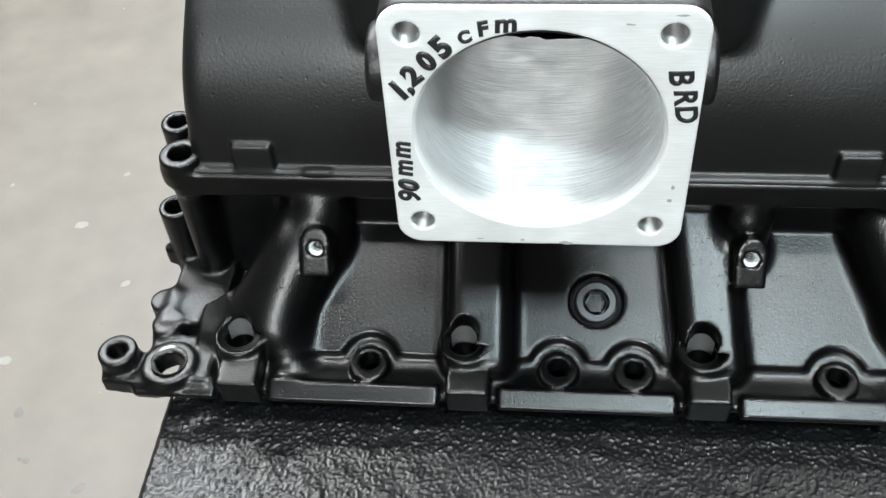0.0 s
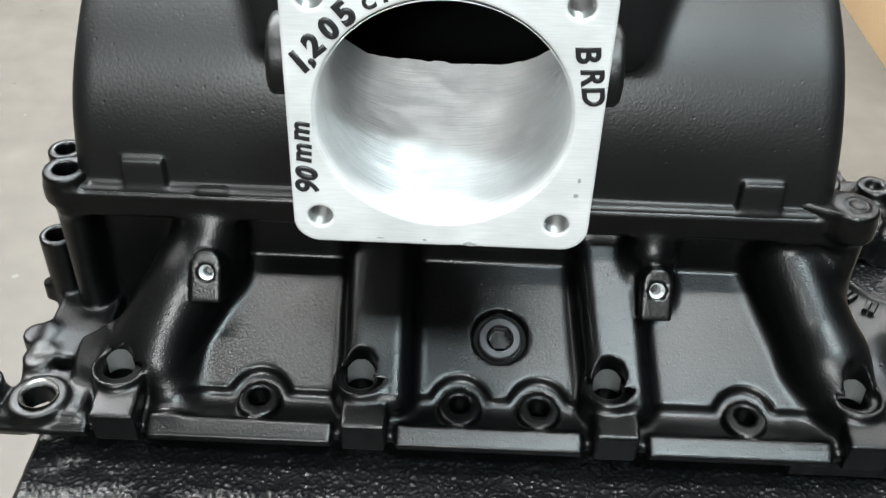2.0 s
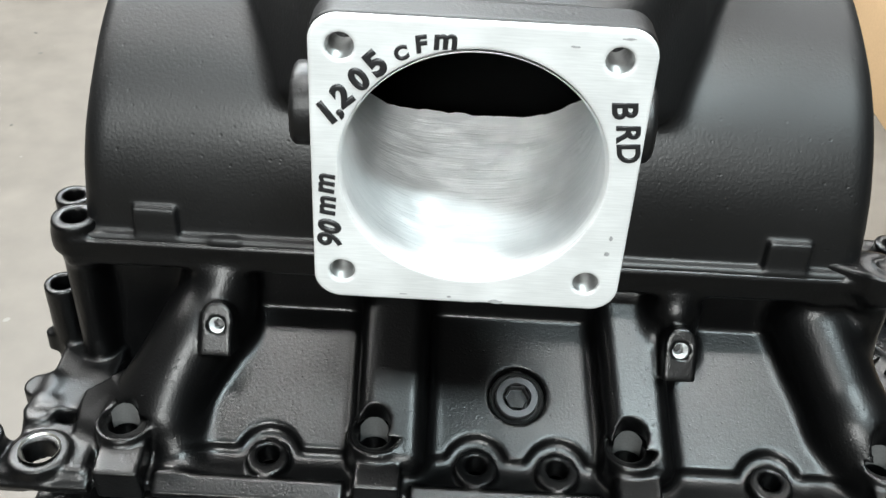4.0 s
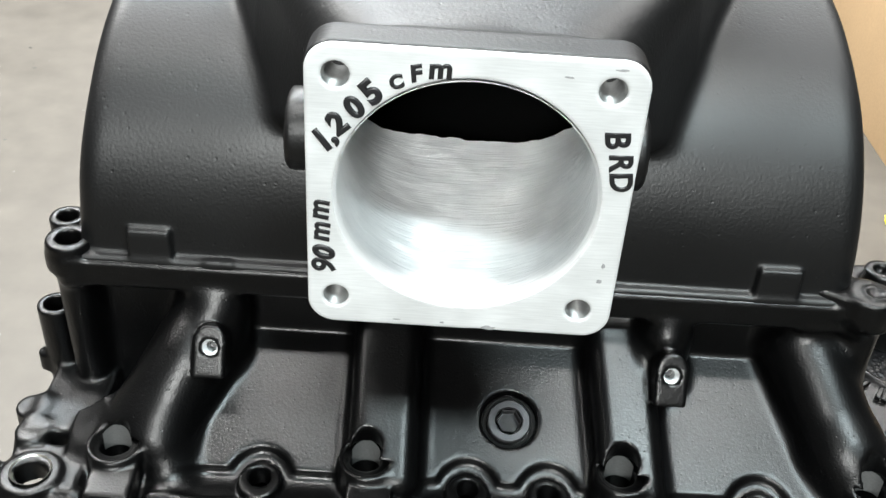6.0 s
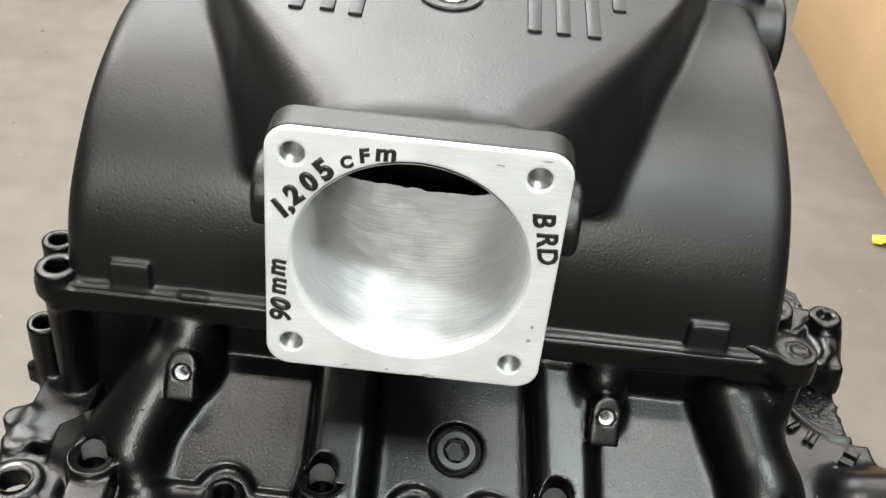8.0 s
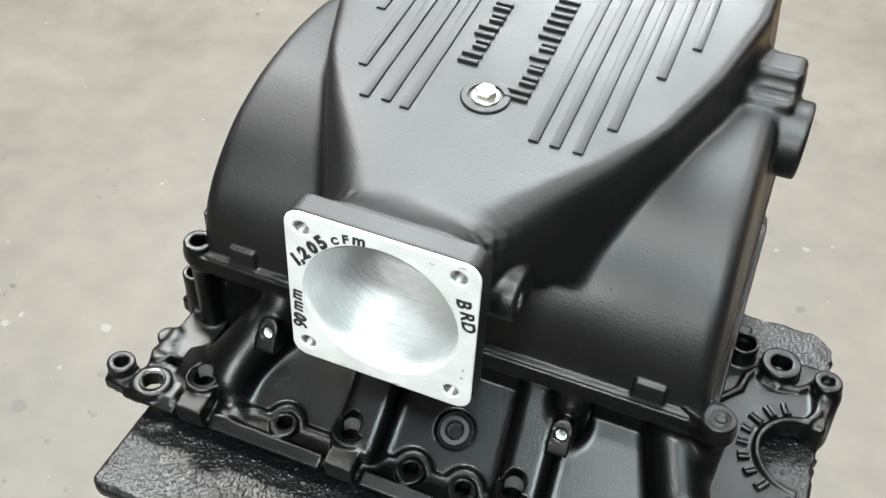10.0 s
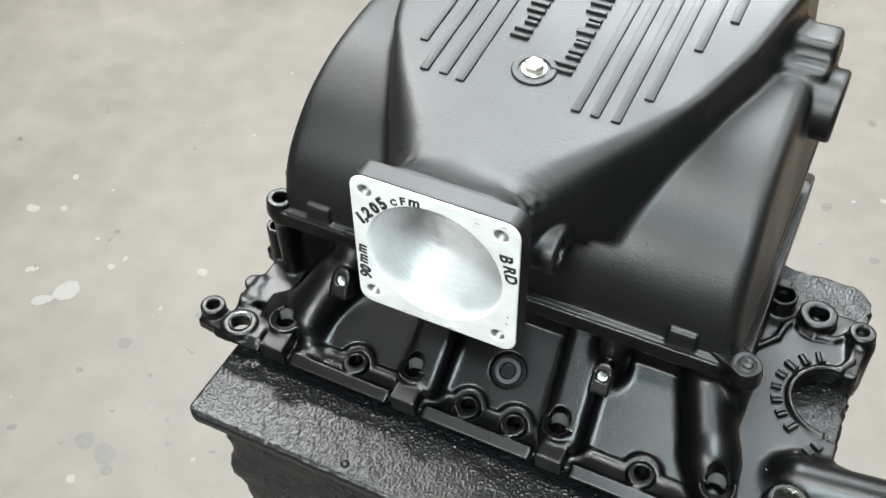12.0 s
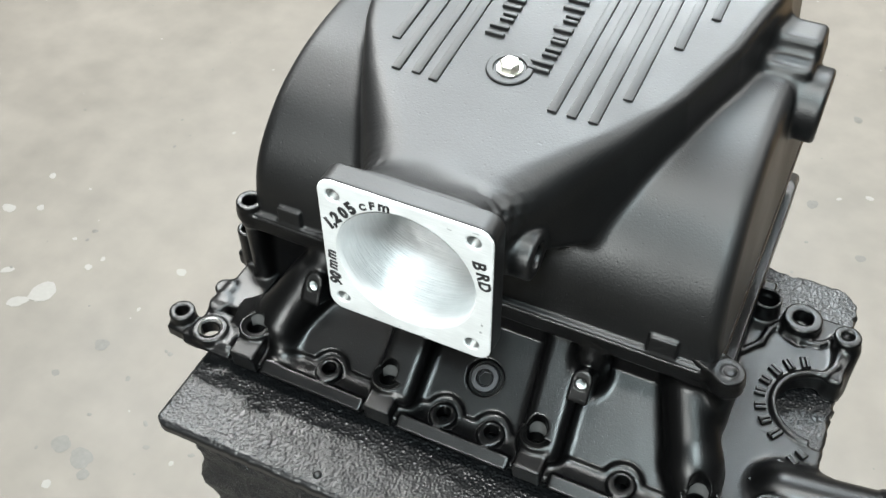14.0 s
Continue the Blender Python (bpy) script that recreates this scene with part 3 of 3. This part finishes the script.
def upper_casting():
    s = Solid((-0.180, -0.0005, 0.774), (0.215, 0.372, 0.955), 0.0015)

    def barrel(x, y, z):
        lean = 0.10 * (z - 0.777)
        ends = np.maximum(-0.1735 + lean - x, x - (0.1845 - lean))
        return np.maximum(smooth_max(arch(y, z), ends, 0.012), 0.774 - z)
    s.add(f_where(barrel, (-0.178, 0.07, 0.774), (0.185, 0.365, 0.9)))

    def lid(x, y, z):
        yy = np.array([p[0] for p in LID], dtype=np.float32)
        ww = np.array([p[1] for p in LID], dtype=np.float32)
        half = np.interp(y.ravel(), yy, ww).reshape(y.shape)
        lift = np.clip((0.054 - y) / 0.032, 0, 1)
        top = z - (0.9172 + 0.088 * (np.maximum(y, 0.022) - 0.12) + 0.0138 * lift * lift)
        side = (np.abs(x - 0.003) - half - 0.10 * (0.92 - z)) * 0.88
        d = smooth_max(top + 0 * x, side, 0.008 + 0.018 * np.clip((0.15 - y) / 0.08, 0, 1) * np.clip((y - 0.01) / 0.03, 0, 1))
        low = 0.858 - 0.5 * np.clip(y - 0.06, 0, 0.06) - z
        return np.maximum(smooth_max(d, low, 0.010), np.maximum(0.0030 - y, y - 0.345))
    s.add(f_where(lid, (-0.18, 0.00, 0.82), (0.18, 0.35, 0.95)), 0.006)
    # flange block, filleted into the neck
    s.add(flange_block(0.0045, 0.0172, -0.0022), 0.009)
    # throat behind the flange
    s.add(f_rod((0.0, 0.012, 0.868), (0.0, 0.085, 0.858), 0.0475, 0.0430, 0.004), 0.008)
    for side in (-1, 1):
        s.add(f_rod((side * 0.035, 0.046, 0.869), (side * 0.0675, 0.046, 0.869), 0.0160, r=0.0020), 0.003)
        s.cut(f_rod((side * 0.055, 0.046, 0.869), (side * 0.08, 0.046, 0.869), 0.0088, r=0.0003))
    # end lug and sensor pad
    s.add(f_box(0.120, 0.1805, 0.256, 0.302, 0.86, 0.8970, 0.004), 0.009)
    s.add(f_box(0.120, 0.1815, 0.274, 0.302, 0.86, 0.9085, 0.005), 0.008)
    s.add(f_rod((0.165, 0.268, 0.864), (0.1945, 0.268, 0.864), 0.027, r=0.003), 0.003)
    s.add(f_box(-0.172, 0.1825, 0.0762, 0.10, 0.774, 0.7792, 0.0010), 0.002)
    s.add(f_capsule((-0.112, 0.0772, 0.7785), (-0.102, 0.0772, 0.7785), 0.0016), 0.003)
    # tabs at the foot of the arch
    for x0, x1 in ((-0.148, -0.128), (0.137, 0.157)):
        s.add(f_box(x0, x1, 0.0770, 0.095, 0.774, 0.7938, 0.0012), 0.002)
    # hollow inside

    def bore(x, y, z):
        t = np.clip((y - 0.001) / 0.122, 0, 1)
        w, p = bore_width(t) + 0.0032, 2 + 1.0 * t
        h = np.where(z > 0.870, bore_rise(t), 0.0446) + 0.0030
        g = (np.maximum(np.abs(x) / w, 1e-4) ** p + np.maximum(np.abs(z - 0.870) / h, 1e-4) ** p) ** (1 / p)
        return np.maximum((g - 1) * 0.045, y - 0.124)
    s.cut(f_where(bore, (-0.075, 0.0, 0.82), (0.075, 0.125, 0.92)))
    for hx, hz in FLANGE_HOLES:
        s.cut(f_rod((hx, -0.02, hz), (hx, 0.024, hz), 0.0053, r=0.0002), 0.0005)
    s.cut(f_box(-0.115, 0.12, 0.118, 0.32, 0.80, 0.875, 0.03))
    s.ripple(0.045, 0.00012, 4)
    for side in (-1, 1):
        s.ripple(0.0070, 0.0006, 8 + side, (side * 0.048, 0.034, 0.900), 0.018)
    return s.mesh("plenum")


plenum = mesh_object("plenum", upper_casting(), SMOOTH, manifold, "arched upper plenum with sloping ribbed lid, satin black")


def flange_solid(name, y0, y1, grow, h, bore):
    s = Solid((-0.063, y0 - 0.003, 0.805), (0.063, y1 + 0.003, 0.935), h)

    s.add(flange_block(y0, y1, grow), 0.0002)
    s.cut(f_rod((0.0005, y0 - 0.02, 0.870), (0.0005, y1 + 0.02, 0.870), bore, r=0.0002), 0.0008)
    for hx, hz in FLANGE_HOLES:
        s.cut(f_rod((hx, y0 - 0.02, hz), (hx, y1 + 0.02, hz), 0.0047, r=0.0002), 0.0008)
    s.cut(f_capsule((0.004, -0.0012, 0.8119), (0.016, 0.0015, 0.8116), 0.0018), 0.0006)
    return s.mesh(name)


flange = mesh_object("throttle_flange", flange_solid("throttle_flange", 0.0016, 0.0165, 0.0, 0.0008, 0.0474), SMOOTH, manifold, "square painted throttle flange block")
face = mesh_object("machined_face", flange_solid("machined_face", 0.0, 0.0020, -0.0003, 0.00055, 0.0461), MILLED, flange, "bare milled aluminium face with marker notes")


def liner_mesh():
    """Hand-ground bore: slightly wavy, with a ridge along one side, a patch of rough skin and a ragged inner edge."""
    bm = bmesh.new()
    rows, steps, depth = [], 240, 80
    for k in range(depth + 1):
        ring = []
        for i in range(steps):
            a = 2 * math.pi * i / steps - math.pi
            c, d = math.cos(a), math.sin(a)
            rag = 0.0035 * noise.noise(Vector((c * 5, d * 5, 3))) + 0.0015 * noise.noise(Vector((c * 17, d * 17, 5)))
            t = k / depth * (1 + rag / 0.122)
            w, p = bore_width(t), 2 + 1.0 * min(t, 1)
            q = (abs(c) ** p + abs(d) ** p) ** (-1 / p)
            w += 0.0010 if k == 0 else 0
            at = Vector((w * q * c, (0.0002 if k == 0 else 0.001 + 0.122 * t), (bore_rise(min(t, 1)) + w - bore_width(t) if d > 0 else 0.0446 + w - bore_width(t)) * q * d))
            inner = min(1, max(0, (t - 0.05) / 0.1))
            crest = radians(-66 + 40 * t)
            skin = math.exp(-((t - 0.68) / 0.17) ** 4 - ((a - crest - radians(9)) / radians(11)) ** 4)
            dent = 0.00050 * noise.noise(at * 55) + 0.00022 * noise.noise(Vector((at.x * 130, at.y * 260, at.z * 130)))
            dent += 0.0005 * math.exp(-((a - crest) / radians(5 + 3 * noise.noise(at * 60))) ** 2) + skin * (0.0005 + 0.0009 * noise.noise(at * 520))
            at.x -= inner * dent * c
            at.z -= inner * dent * d
            ring.append(bm.verts.new((at.x + 0.0005, at.y, 0.870 + at.z)))
        rows.append(ring)
    for a, b in zip(rows, rows[1:]):
        for i in range(steps):
            bm.faces.new((a[i], b[i], b[(i + 1) % steps], a[(i + 1) % steps]))
    return bm


bore = part("throttle_bore", liner_mesh(), BORE, flange, "hand-polished bare aluminium bore with rough casting skin on one side")
for hx in (-0.0447, 0.0447):
    for hz in (0.8253, 0.9147):
        part("bolt_thread", lathe([(0.0050, 0.0124)] + [(0.0046 - 0.0006 * (i % 2), 0.0120 - 0.0006 * i) for i in range(24)], axis_pose((hx, 0.0137, hz), (0, -1, 0)), 24), THREAD, flange)

# ribs on the lid
def rib(x, y0, y1, wide=0.0064, tall=0.0016):
    a = Vector((x, y0, lid_z(y0)))
    length = math.hypot(y1 - y0, 0.088 * (y1 - y0))
    m = Matrix.Translation(a) @ Matrix.Rotation(math.atan(0.088), 4, "X")
    bm = bm_box(-wide / 2, wide / 2, 0, length, -0.002, tall, 0.0007)
    bmesh.ops.transform(bm, matrix=m, verts=bm.verts)
    part("rib", bm, SMOOTH, plenum)


for rx, ry in ((0.0435, 0.120), (0.0565, 0.120), (0.0705, 0.120), (0.0835, 0.147), (0.098, 0.205), (0.112, 0.242)):
    rib(rx, ry, 0.335)
for rx, ry in ((-0.0375, 0.118), (-0.0505, 0.120), (-0.0645, 0.119), (-0.078, 0.146), (-0.092, 0.204), (-0.106, 0.242)):
    rib(rx, ry, 0.335)

# hex bolt in the lid
bx, by = 0.004, 0.147
tilt = (0, -0.088, 1)
part("bolt_pad", lathe([(0.0155, -0.003), (0.0155, 0.0010), (0.0148, 0.0016), (0.0112, 0.0016), (0.0106, 0.0004), (0, 0.0004)], axis_pose((bx, by, lid_z(by)), tilt), 40), SMOOTH, plenum)
part("washer", lathe([(0.0088, 0.0), (0.0088, 0.0008), (0.0084, 0.0011), (0, 0.0011)], axis_pose((bx, by, lid_z(by) + 0.0005), tilt), 28), STEEL, manifold, "bright zinc washer")
part("hex_bolt", lathe([(0.0070, 0.0), (0.0070, 0.0036), (0.0066, 0.0042), (0.0056, 0.0047), (0, 0.0049)], axis_pose((bx, by, lid_z(by) + 0.0016), tilt), 6), STEEL, manifold, "bright zinc hex bolt head", sharp=20)

# pale strips painting the light that falls on the injector bores' back walls
def back_wall(x, y, r, z0, z1):
    bm = bmesh.new()
    low, high = [], []
    for i in range(15):
        a = radians(28 + 124 * i / 14)
        u, v = r * math.cos(a), r * math.sin(a)
        low.append(bm.verts.new((x + u, y + v, z0)))
        high.append(bm.verts.new((x + u, y + 0.0003 + v, z1 + 0.75 * max(0, v - 0.0036))))
    for i in range(14):
        bm.faces.new((low[i], low[i + 1], high[i + 1], high[i]))
    return bm


for x in (-0.147, -0.032, 0.085, 0.201):
    part("bore_light_strip", back_wall(x - 0.003, 0.0314, 0.0073, 0.6985, 0.7085), THREAD, manifold, "pale strip painting light onto the injector bore back wall")

# socket plug in the bank
plug_at, plug_up = Vector((0.031, 0.0567, 0.7118)), Vector(NORMAL.tolist())
plug = part("socket_plug", lathe([(0.0104, -0.005), (0.0104, -0.0006), (0.0098, 0.0), (0.0068, 0.0), (0.0063, -0.0006), (0.0063, -0.0012)], axis_pose(plug_at, plug_up), 36), DULL, manifold, "dark socket-head pipe plug")
# black ring sunk round the plug, painting the shade of the deep recess
part("recess_shade_ring", lathe([(0.0134, -0.0055), (0.0132, -0.0044), (0.0122, -0.0036), (0.0109, -0.0044), (0.0107, -0.0055)], axis_pose(plug_at, plug_up), 36), RECESS_DARK, plug, "dark ring that paints shade into the plug recess")
part("hex_socket", lathe([(0.0062, -0.0005), (0.0056, -0.0010), (0.0056, -0.0055), (0, -0.0060)], axis_pose(plug_at, plug_up), 6), DULL, plug, sharp=20)
for x in (-0.109, 0.1025):
    at = Vector((x, 0.0570, 0.7500)) + Vector(FACE_DOWN.tolist()) * 0.0035 - Vector(FACE_OUT.tolist()) * 0.0002
    part("thread_insert", lathe([(0.0038, -0.0022)] + [(0.0036 - 0.00008 * i - 0.0005 * (i % 2), -0.0024 - 0.0005 * i) for i in range(9)] + [(0.0022, -0.0110)], axis_pose(at, Vector(FACE_OUT.tolist())), 20), MILLED, manifold, "bright bare thread")
part("thread_ring", lathe([(0.0094, 0.0004), (0.0078, -0.0012), (0.0076, -0.012)], axis_pose((-0.186, 0.020, 0.6985), (0, 0, 1)), 36), STEEL, manifold, "bright bare threaded port")


# bare threads and rings
part("thread_ring", lathe([(0.0108, 0.0003), (0.0092, -0.0012), (0.0088, -0.012)], axis_pose((0.246, 0.042, 0.7045), (0, 0, 1)), 36), STEEL, manifold, "bright bare threaded port")

# plain raised shapes in place of the cast marks
def raised(cx, cy, cz, along, across, turn, tilt=0.0, tall=0.0024, owner=None):
    m = Matrix.Translation((cx, cy, cz)) @ Matrix.Rotation(tilt, 4, "X") @ Matrix.Rotation(turn, 4, "Z")
    bm = slab_mesh(-along / 2, along / 2, -across / 2, across / 2, -0.002, tall, 0.32 * min(along, across), 0.0006)
    bmesh.ops.transform(bm, matrix=m, verts=bm.verts)
    part("raised_mark", bm, SMOOTH if owner == plenum else CAST, owner)


# one cast character as two plain upright strokes
def strokes(cx, cy, cz, along, across, turn, lean, owner, tall=0.0024):
    c, d = math.cos(turn), math.sin(turn)
    if along < 0.006:
        raised(cx, cy, cz, along * 0.8, across, turn, lean, tall, owner)
        return
    gap = along / 2 - 0.0024
    for side in (-1, 1):
        dx, dy = side * gap * c, side * gap * d
        raised(cx + dx, cy + dy, cz + dy * math.tan(lean), 0.0028, across, turn, lean, tall, owner)


LEAN_BACK = math.atan(0.088)
y = 0.172
for along, across in ((0.0125, 0.0135), (0.0105, 0.0095), (0.0045, 0.0135), (0.0045, 0.0135), (0.0105, 0.0095), (0.0105, 0.0120)):
    yc = y + along / 2
    strokes(-0.0115 - across / 2, yc, lid_z(yc), along, across, radians(90), LEAN_BACK, plenum)
    y += along + 0.0035
y = 0.150
for along, across in ((0.0115, 0.0150), (0.0105, 0.0105), (0.0090, 0.0100), (0.0065, 0.0130), (0.0100, 0.0100), (0.0140, 0.0150), (0.0130, 0.0150), (0.0130, 0.0150)):
    yc = y + along / 2
    strokes(0.0290 - across / 2, yc, lid_z(yc), along, across, radians(90), LEAN_BACK, plenum)
    y += along + 0.0035
for i in range(8):
    a = radians(114 + 17.5 * i)
    strokes(0.257 + 0.0415 * math.cos(a), 0.149 + 0.0415 * math.sin(a), 0.690, 0.0082, 0.0100 if i < 3 or i == 7 else 0.0080, a - radians(90), 0, lower, 0.0028)
for i in range(6):
    t = i / 5
    strokes(0.231 + 0.024 * t, 0.068 + 0.037 * t, 0.690, 0.0036 if i in (2, 3) else 0.0072, 0.0105 if i in (0, 2, 3) else 0.0080, radians(57), 0, lower, 0.0028)


# marker notes on the flange face
def note(character, x, z, size, turn):
    curve = bpy.data.curves.new("marker_note", "FONT")
    curve.body, curve.size, curve.align_x, curve.align_y = character, size * 1.06, "CENTER", "CENTER"
    curve.extrude, curve.offset, curve.shear = 0.00005, 0.0, 0.1
    curve.bevel_depth, curve.bevel_resolution = 0.0007 if character in "1,205" else 0.00045, 1
    curve.materials.append(INK)
    ob = new("marker_note", curve)
    ob.matrix_basis = Matrix.Translation((x, 0.0001, z)) @ Matrix.Rotation(radians(90), 4, "X") @ Matrix.Rotation(radians(turn), 4, "Z")
    bpy.context.view_layer.update()
    me = bpy.data.meshes.new_from_object(ob.evaluated_get(bpy.context.evaluated_depsgraph_get()))
    me.transform(ob.matrix_basis)
    bpy.data.objects.remove(ob)
    me.materials.clear()
    mesh_object("marker_note", me, INK, face)


for character, x, z, size, turn in (("1", -0.0490, 0.8900, 0.0108, 42), (",", -0.0463, 0.8925, 0.0088, 42), ("2", -0.0440, 0.8968, 0.0102, 42), ("0", -0.0384, 0.9030, 0.0098, 44), ("5", -0.0330, 0.9088, 0.0108, 46),
                                    ("C", -0.0250, 0.9132, 0.0060, 22), ("F", -0.0189, 0.9166, 0.0074, 12), ("m", -0.0112, 0.9188, 0.0094, 4),
                                    ("9", -0.0486, 0.8385, 0.0112, 84), ("0", -0.0486, 0.8444, 0.0098, 78), ("m", -0.0502, 0.8535, 0.0100, 86), ("m", -0.0504, 0.8627, 0.0100, 86),
                                    ("B", 0.0482, 0.8978, 0.0108, -82), ("R", 0.0506, 0.8893, 0.0102, -82), ("D", 0.0518, 0.8817, 0.0098, -80)):
    note(character, x, z, size, turn)


# rubbed smudges on the bare face
def smudge(x, z, wide, high, seed):
    rng = random.Random(seed)
    bm = bmesh.new()
    rim = []
    for i in range(18):
        a = 2 * math.pi * i / 18
        q = 0.75 + 0.5 * rng.random()
        rim.append(bm.verts.new((x + wide * q * math.cos(a), -0.00012, z + high * q * math.sin(a))))
    mid = bm.verts.new((x, -0.00016, z))
    for i in range(18):
        bm.faces.new((rim[i], rim[(i + 1) % 18], mid))
    part("smudge", bm, RUBBED, face)


for k, (x, z, wide, high) in enumerate(((0.0512, 0.8462, 0.0006, 0.0011), (0.0506, 0.8393, 0.0010, 0.0009), (0.0122, 0.8146, 0.0024, 0.0009), (-0.0050, 0.8158, 0.0008, 0.0005),
                                        (0.0300, 0.9190, 0.0016, 0.0004), (0.0465, 0.9225, 0.0020, 0.0004), (-0.0220, 0.8160, 0.0014, 0.0003))):
    smudge(x, z, wide, high, k)


# ---- things on the floor ----
def carton(x0, x1, y0, y1, h, label, turn):
    ob = base("cardboard_box", (x0 + x1) / 2, (y0 + y1) / 2, 0, label, "box")
    m = Matrix.Translation(((x0 + x1) / 2, (y0 + y1) / 2, 0)) @ Matrix.Rotation(radians(turn), 4, "Z") @ Matrix.Translation((-(x0 + x1) / 2, -(y0 + y1) / 2, 0))
    for wx0, wx1, wy0, wy1, z0, z1 in ((x0, x0 + 0.006, y0, y1, 0, h), (x1 - 0.006, x1, y0, y1, 0, h), (x0 + 0.007, x1 - 0.007, y0, y0 + 0.006, 0, h), (x0 + 0.007, x1 - 0.007, y1 - 0.006, y1, 0, h)):
        bm = bm_box(wx0, wx1, wy0, wy1, z0, z1, 0.001)
        bmesh.ops.transform(bm, matrix=m, verts=bm.verts)
        part("side_panel", bm, CARD, ob)
    for fy0, fy1 in ((y0, (y0 + y1) / 2 - 0.002), ((y0 + y1) / 2 + 0.002, y1)):
        bm = bm_box(x0, x1, fy0, fy1, h + 0.0005, h + 0.006, 0.001)
        bmesh.ops.transform(bm, matrix=m, verts=bm.verts)
        part("top_flap", bm, CARD, ob)
    return ob


carton(0.905, 1.65, 1.535, 2.40, 0.62, "large closed brown cardboard box standing on the floor", 1.5)
carton(0.955, 1.45, 1.10, 1.50, 0.30, "small closed brown cardboard box on the floor", -4)

bm = bmesh.new()
bmesh.ops.create_icosphere(bm, subdivisions=2, radius=0.016)
rng = random.Random(4)
for v in bm.verts:
    v.co *= 0.7 + 0.6 * rng.random()
bmesh.ops.transform(bm, matrix=Matrix.Translation((0.854, 1.38, 0.008)) @ Matrix.Diagonal((1, 0.8, 0.6, 1)), verts=bm.verts)
tagged(part("foam_scrap", bm, YELLOW), "small torn yellow foam scrap on the floor", "scrap")


# dried drips and paint flecks on the concrete
def flecks(name, spots, mat, label, seed):
    rng = random.Random(seed)
    bm = bmesh.new()
    for x, y, r in spots:
        n, a0, squash = 26, rng.random() * 6.28, 0.6 + 0.4 * rng.random()
        waves = [(k, 0.22 / k * rng.random(), 6.28 * rng.random()) for k in (2, 3, 4, 5, 7)]
        rim = []
        for i in range(n):
            a = 2 * math.pi * i / n
            q = r * (0.9 + sum(w * math.sin(k * a + p) for k, w, p in waves) + 0.06 * rng.random())
            u, v = q * math.cos(a), q * squash * math.sin(a)
            rim.append((x + u * math.cos(a0) - v * math.sin(a0), y + u * math.sin(a0) + v * math.cos(a0)))
        top = [bm.verts.new((px, py, 0.0004)) for px, py in rim]
        mid = bm.verts.new((x, y, 0.0007))
        for i in range(n):
            bm.faces.new((top[i], top[(i + 1) % n], mid))
    tagged(part(name, bm, mat), label, "stain", kind="stuff")


def scatter(count, x0, x1, y0, y1, small, big, seed):
    rng = random.Random(seed)
    return [(x0 + (x1 - x0) * rng.random(), y0 + (y1 - y0) * rng.random(), small + (big - small) * rng.random() ** 3) for _ in range(count)]


DARK_SPOT = material("dried_drip", (0.075, 0.071, 0.063), 0.5, spread=0.2, grain=150)
PALE_FLECK = material("pale_paint_fleck", (0.16, 0.153, 0.14), 0.6, spread=0.1, grain=150)
flecks("floor_drips", [(-0.753, 0.338, 0.013), (-0.784, 0.262, 0.007), (-0.673, 0.301, 0.006), (-0.597, 0.244, 0.006), (-0.571, 0.21, 0.006), (-0.502, 0.227, 0.006), (-0.807, 0.131, 0.009),
                       (-0.69, 0.161, 0.016), (-0.647, 0.154, 0.022), (-0.627, 0.133, 0.010), (-0.685, 0.221, 0.004), (-0.65, 0.371, 0.004), (-0.56, 0.334, 0.010), (-0.677, 0.44, 0.008), (-0.641, 0.369, 0.005),
                       (0.096, 1.868, 0.030), (0.215, 1.145, 0.012), (0.246, 1.421, 0.012), (0.318, 1.045, 0.010)] + scatter(150, -1.5, 1.2, 0.0, 2.0, 0.0015, 0.006, 11), DARK_SPOT, "dark dried drips on the concrete floor", 2)
flecks("floor_flecks", [(-0.915, 0.387, 0.026), (-0.94, 0.352, 0.018), (-1.004, 0.401, 0.012), (-0.881, 0.465, 0.008), (-0.87, 0.491, 0.006), (-0.728, 0.523, 0.011), (-1.054, 0.546, 0.008), (-1.09, 0.623, 0.008),
                        (-0.744, 0.424, 0.005), (-1.106, 0.521, 0.014), (-0.665, 0.098, 0.008), (-0.521, 0.203, 0.005), (-0.705, 0.785, 0.012), (-0.6, 0.669, 0.008), (-0.667, 0.901, 0.006),
                        (0.256, 1.179, 0.006), (0.306, 1.204, 0.008), (0.60, 1.45, 0.010)] + scatter(110, -1.5, 1.2, 0.0, 2.0, 0.0015, 0.005, 12), PALE_FLECK, "pale paint flecks on the concrete floor", 3)
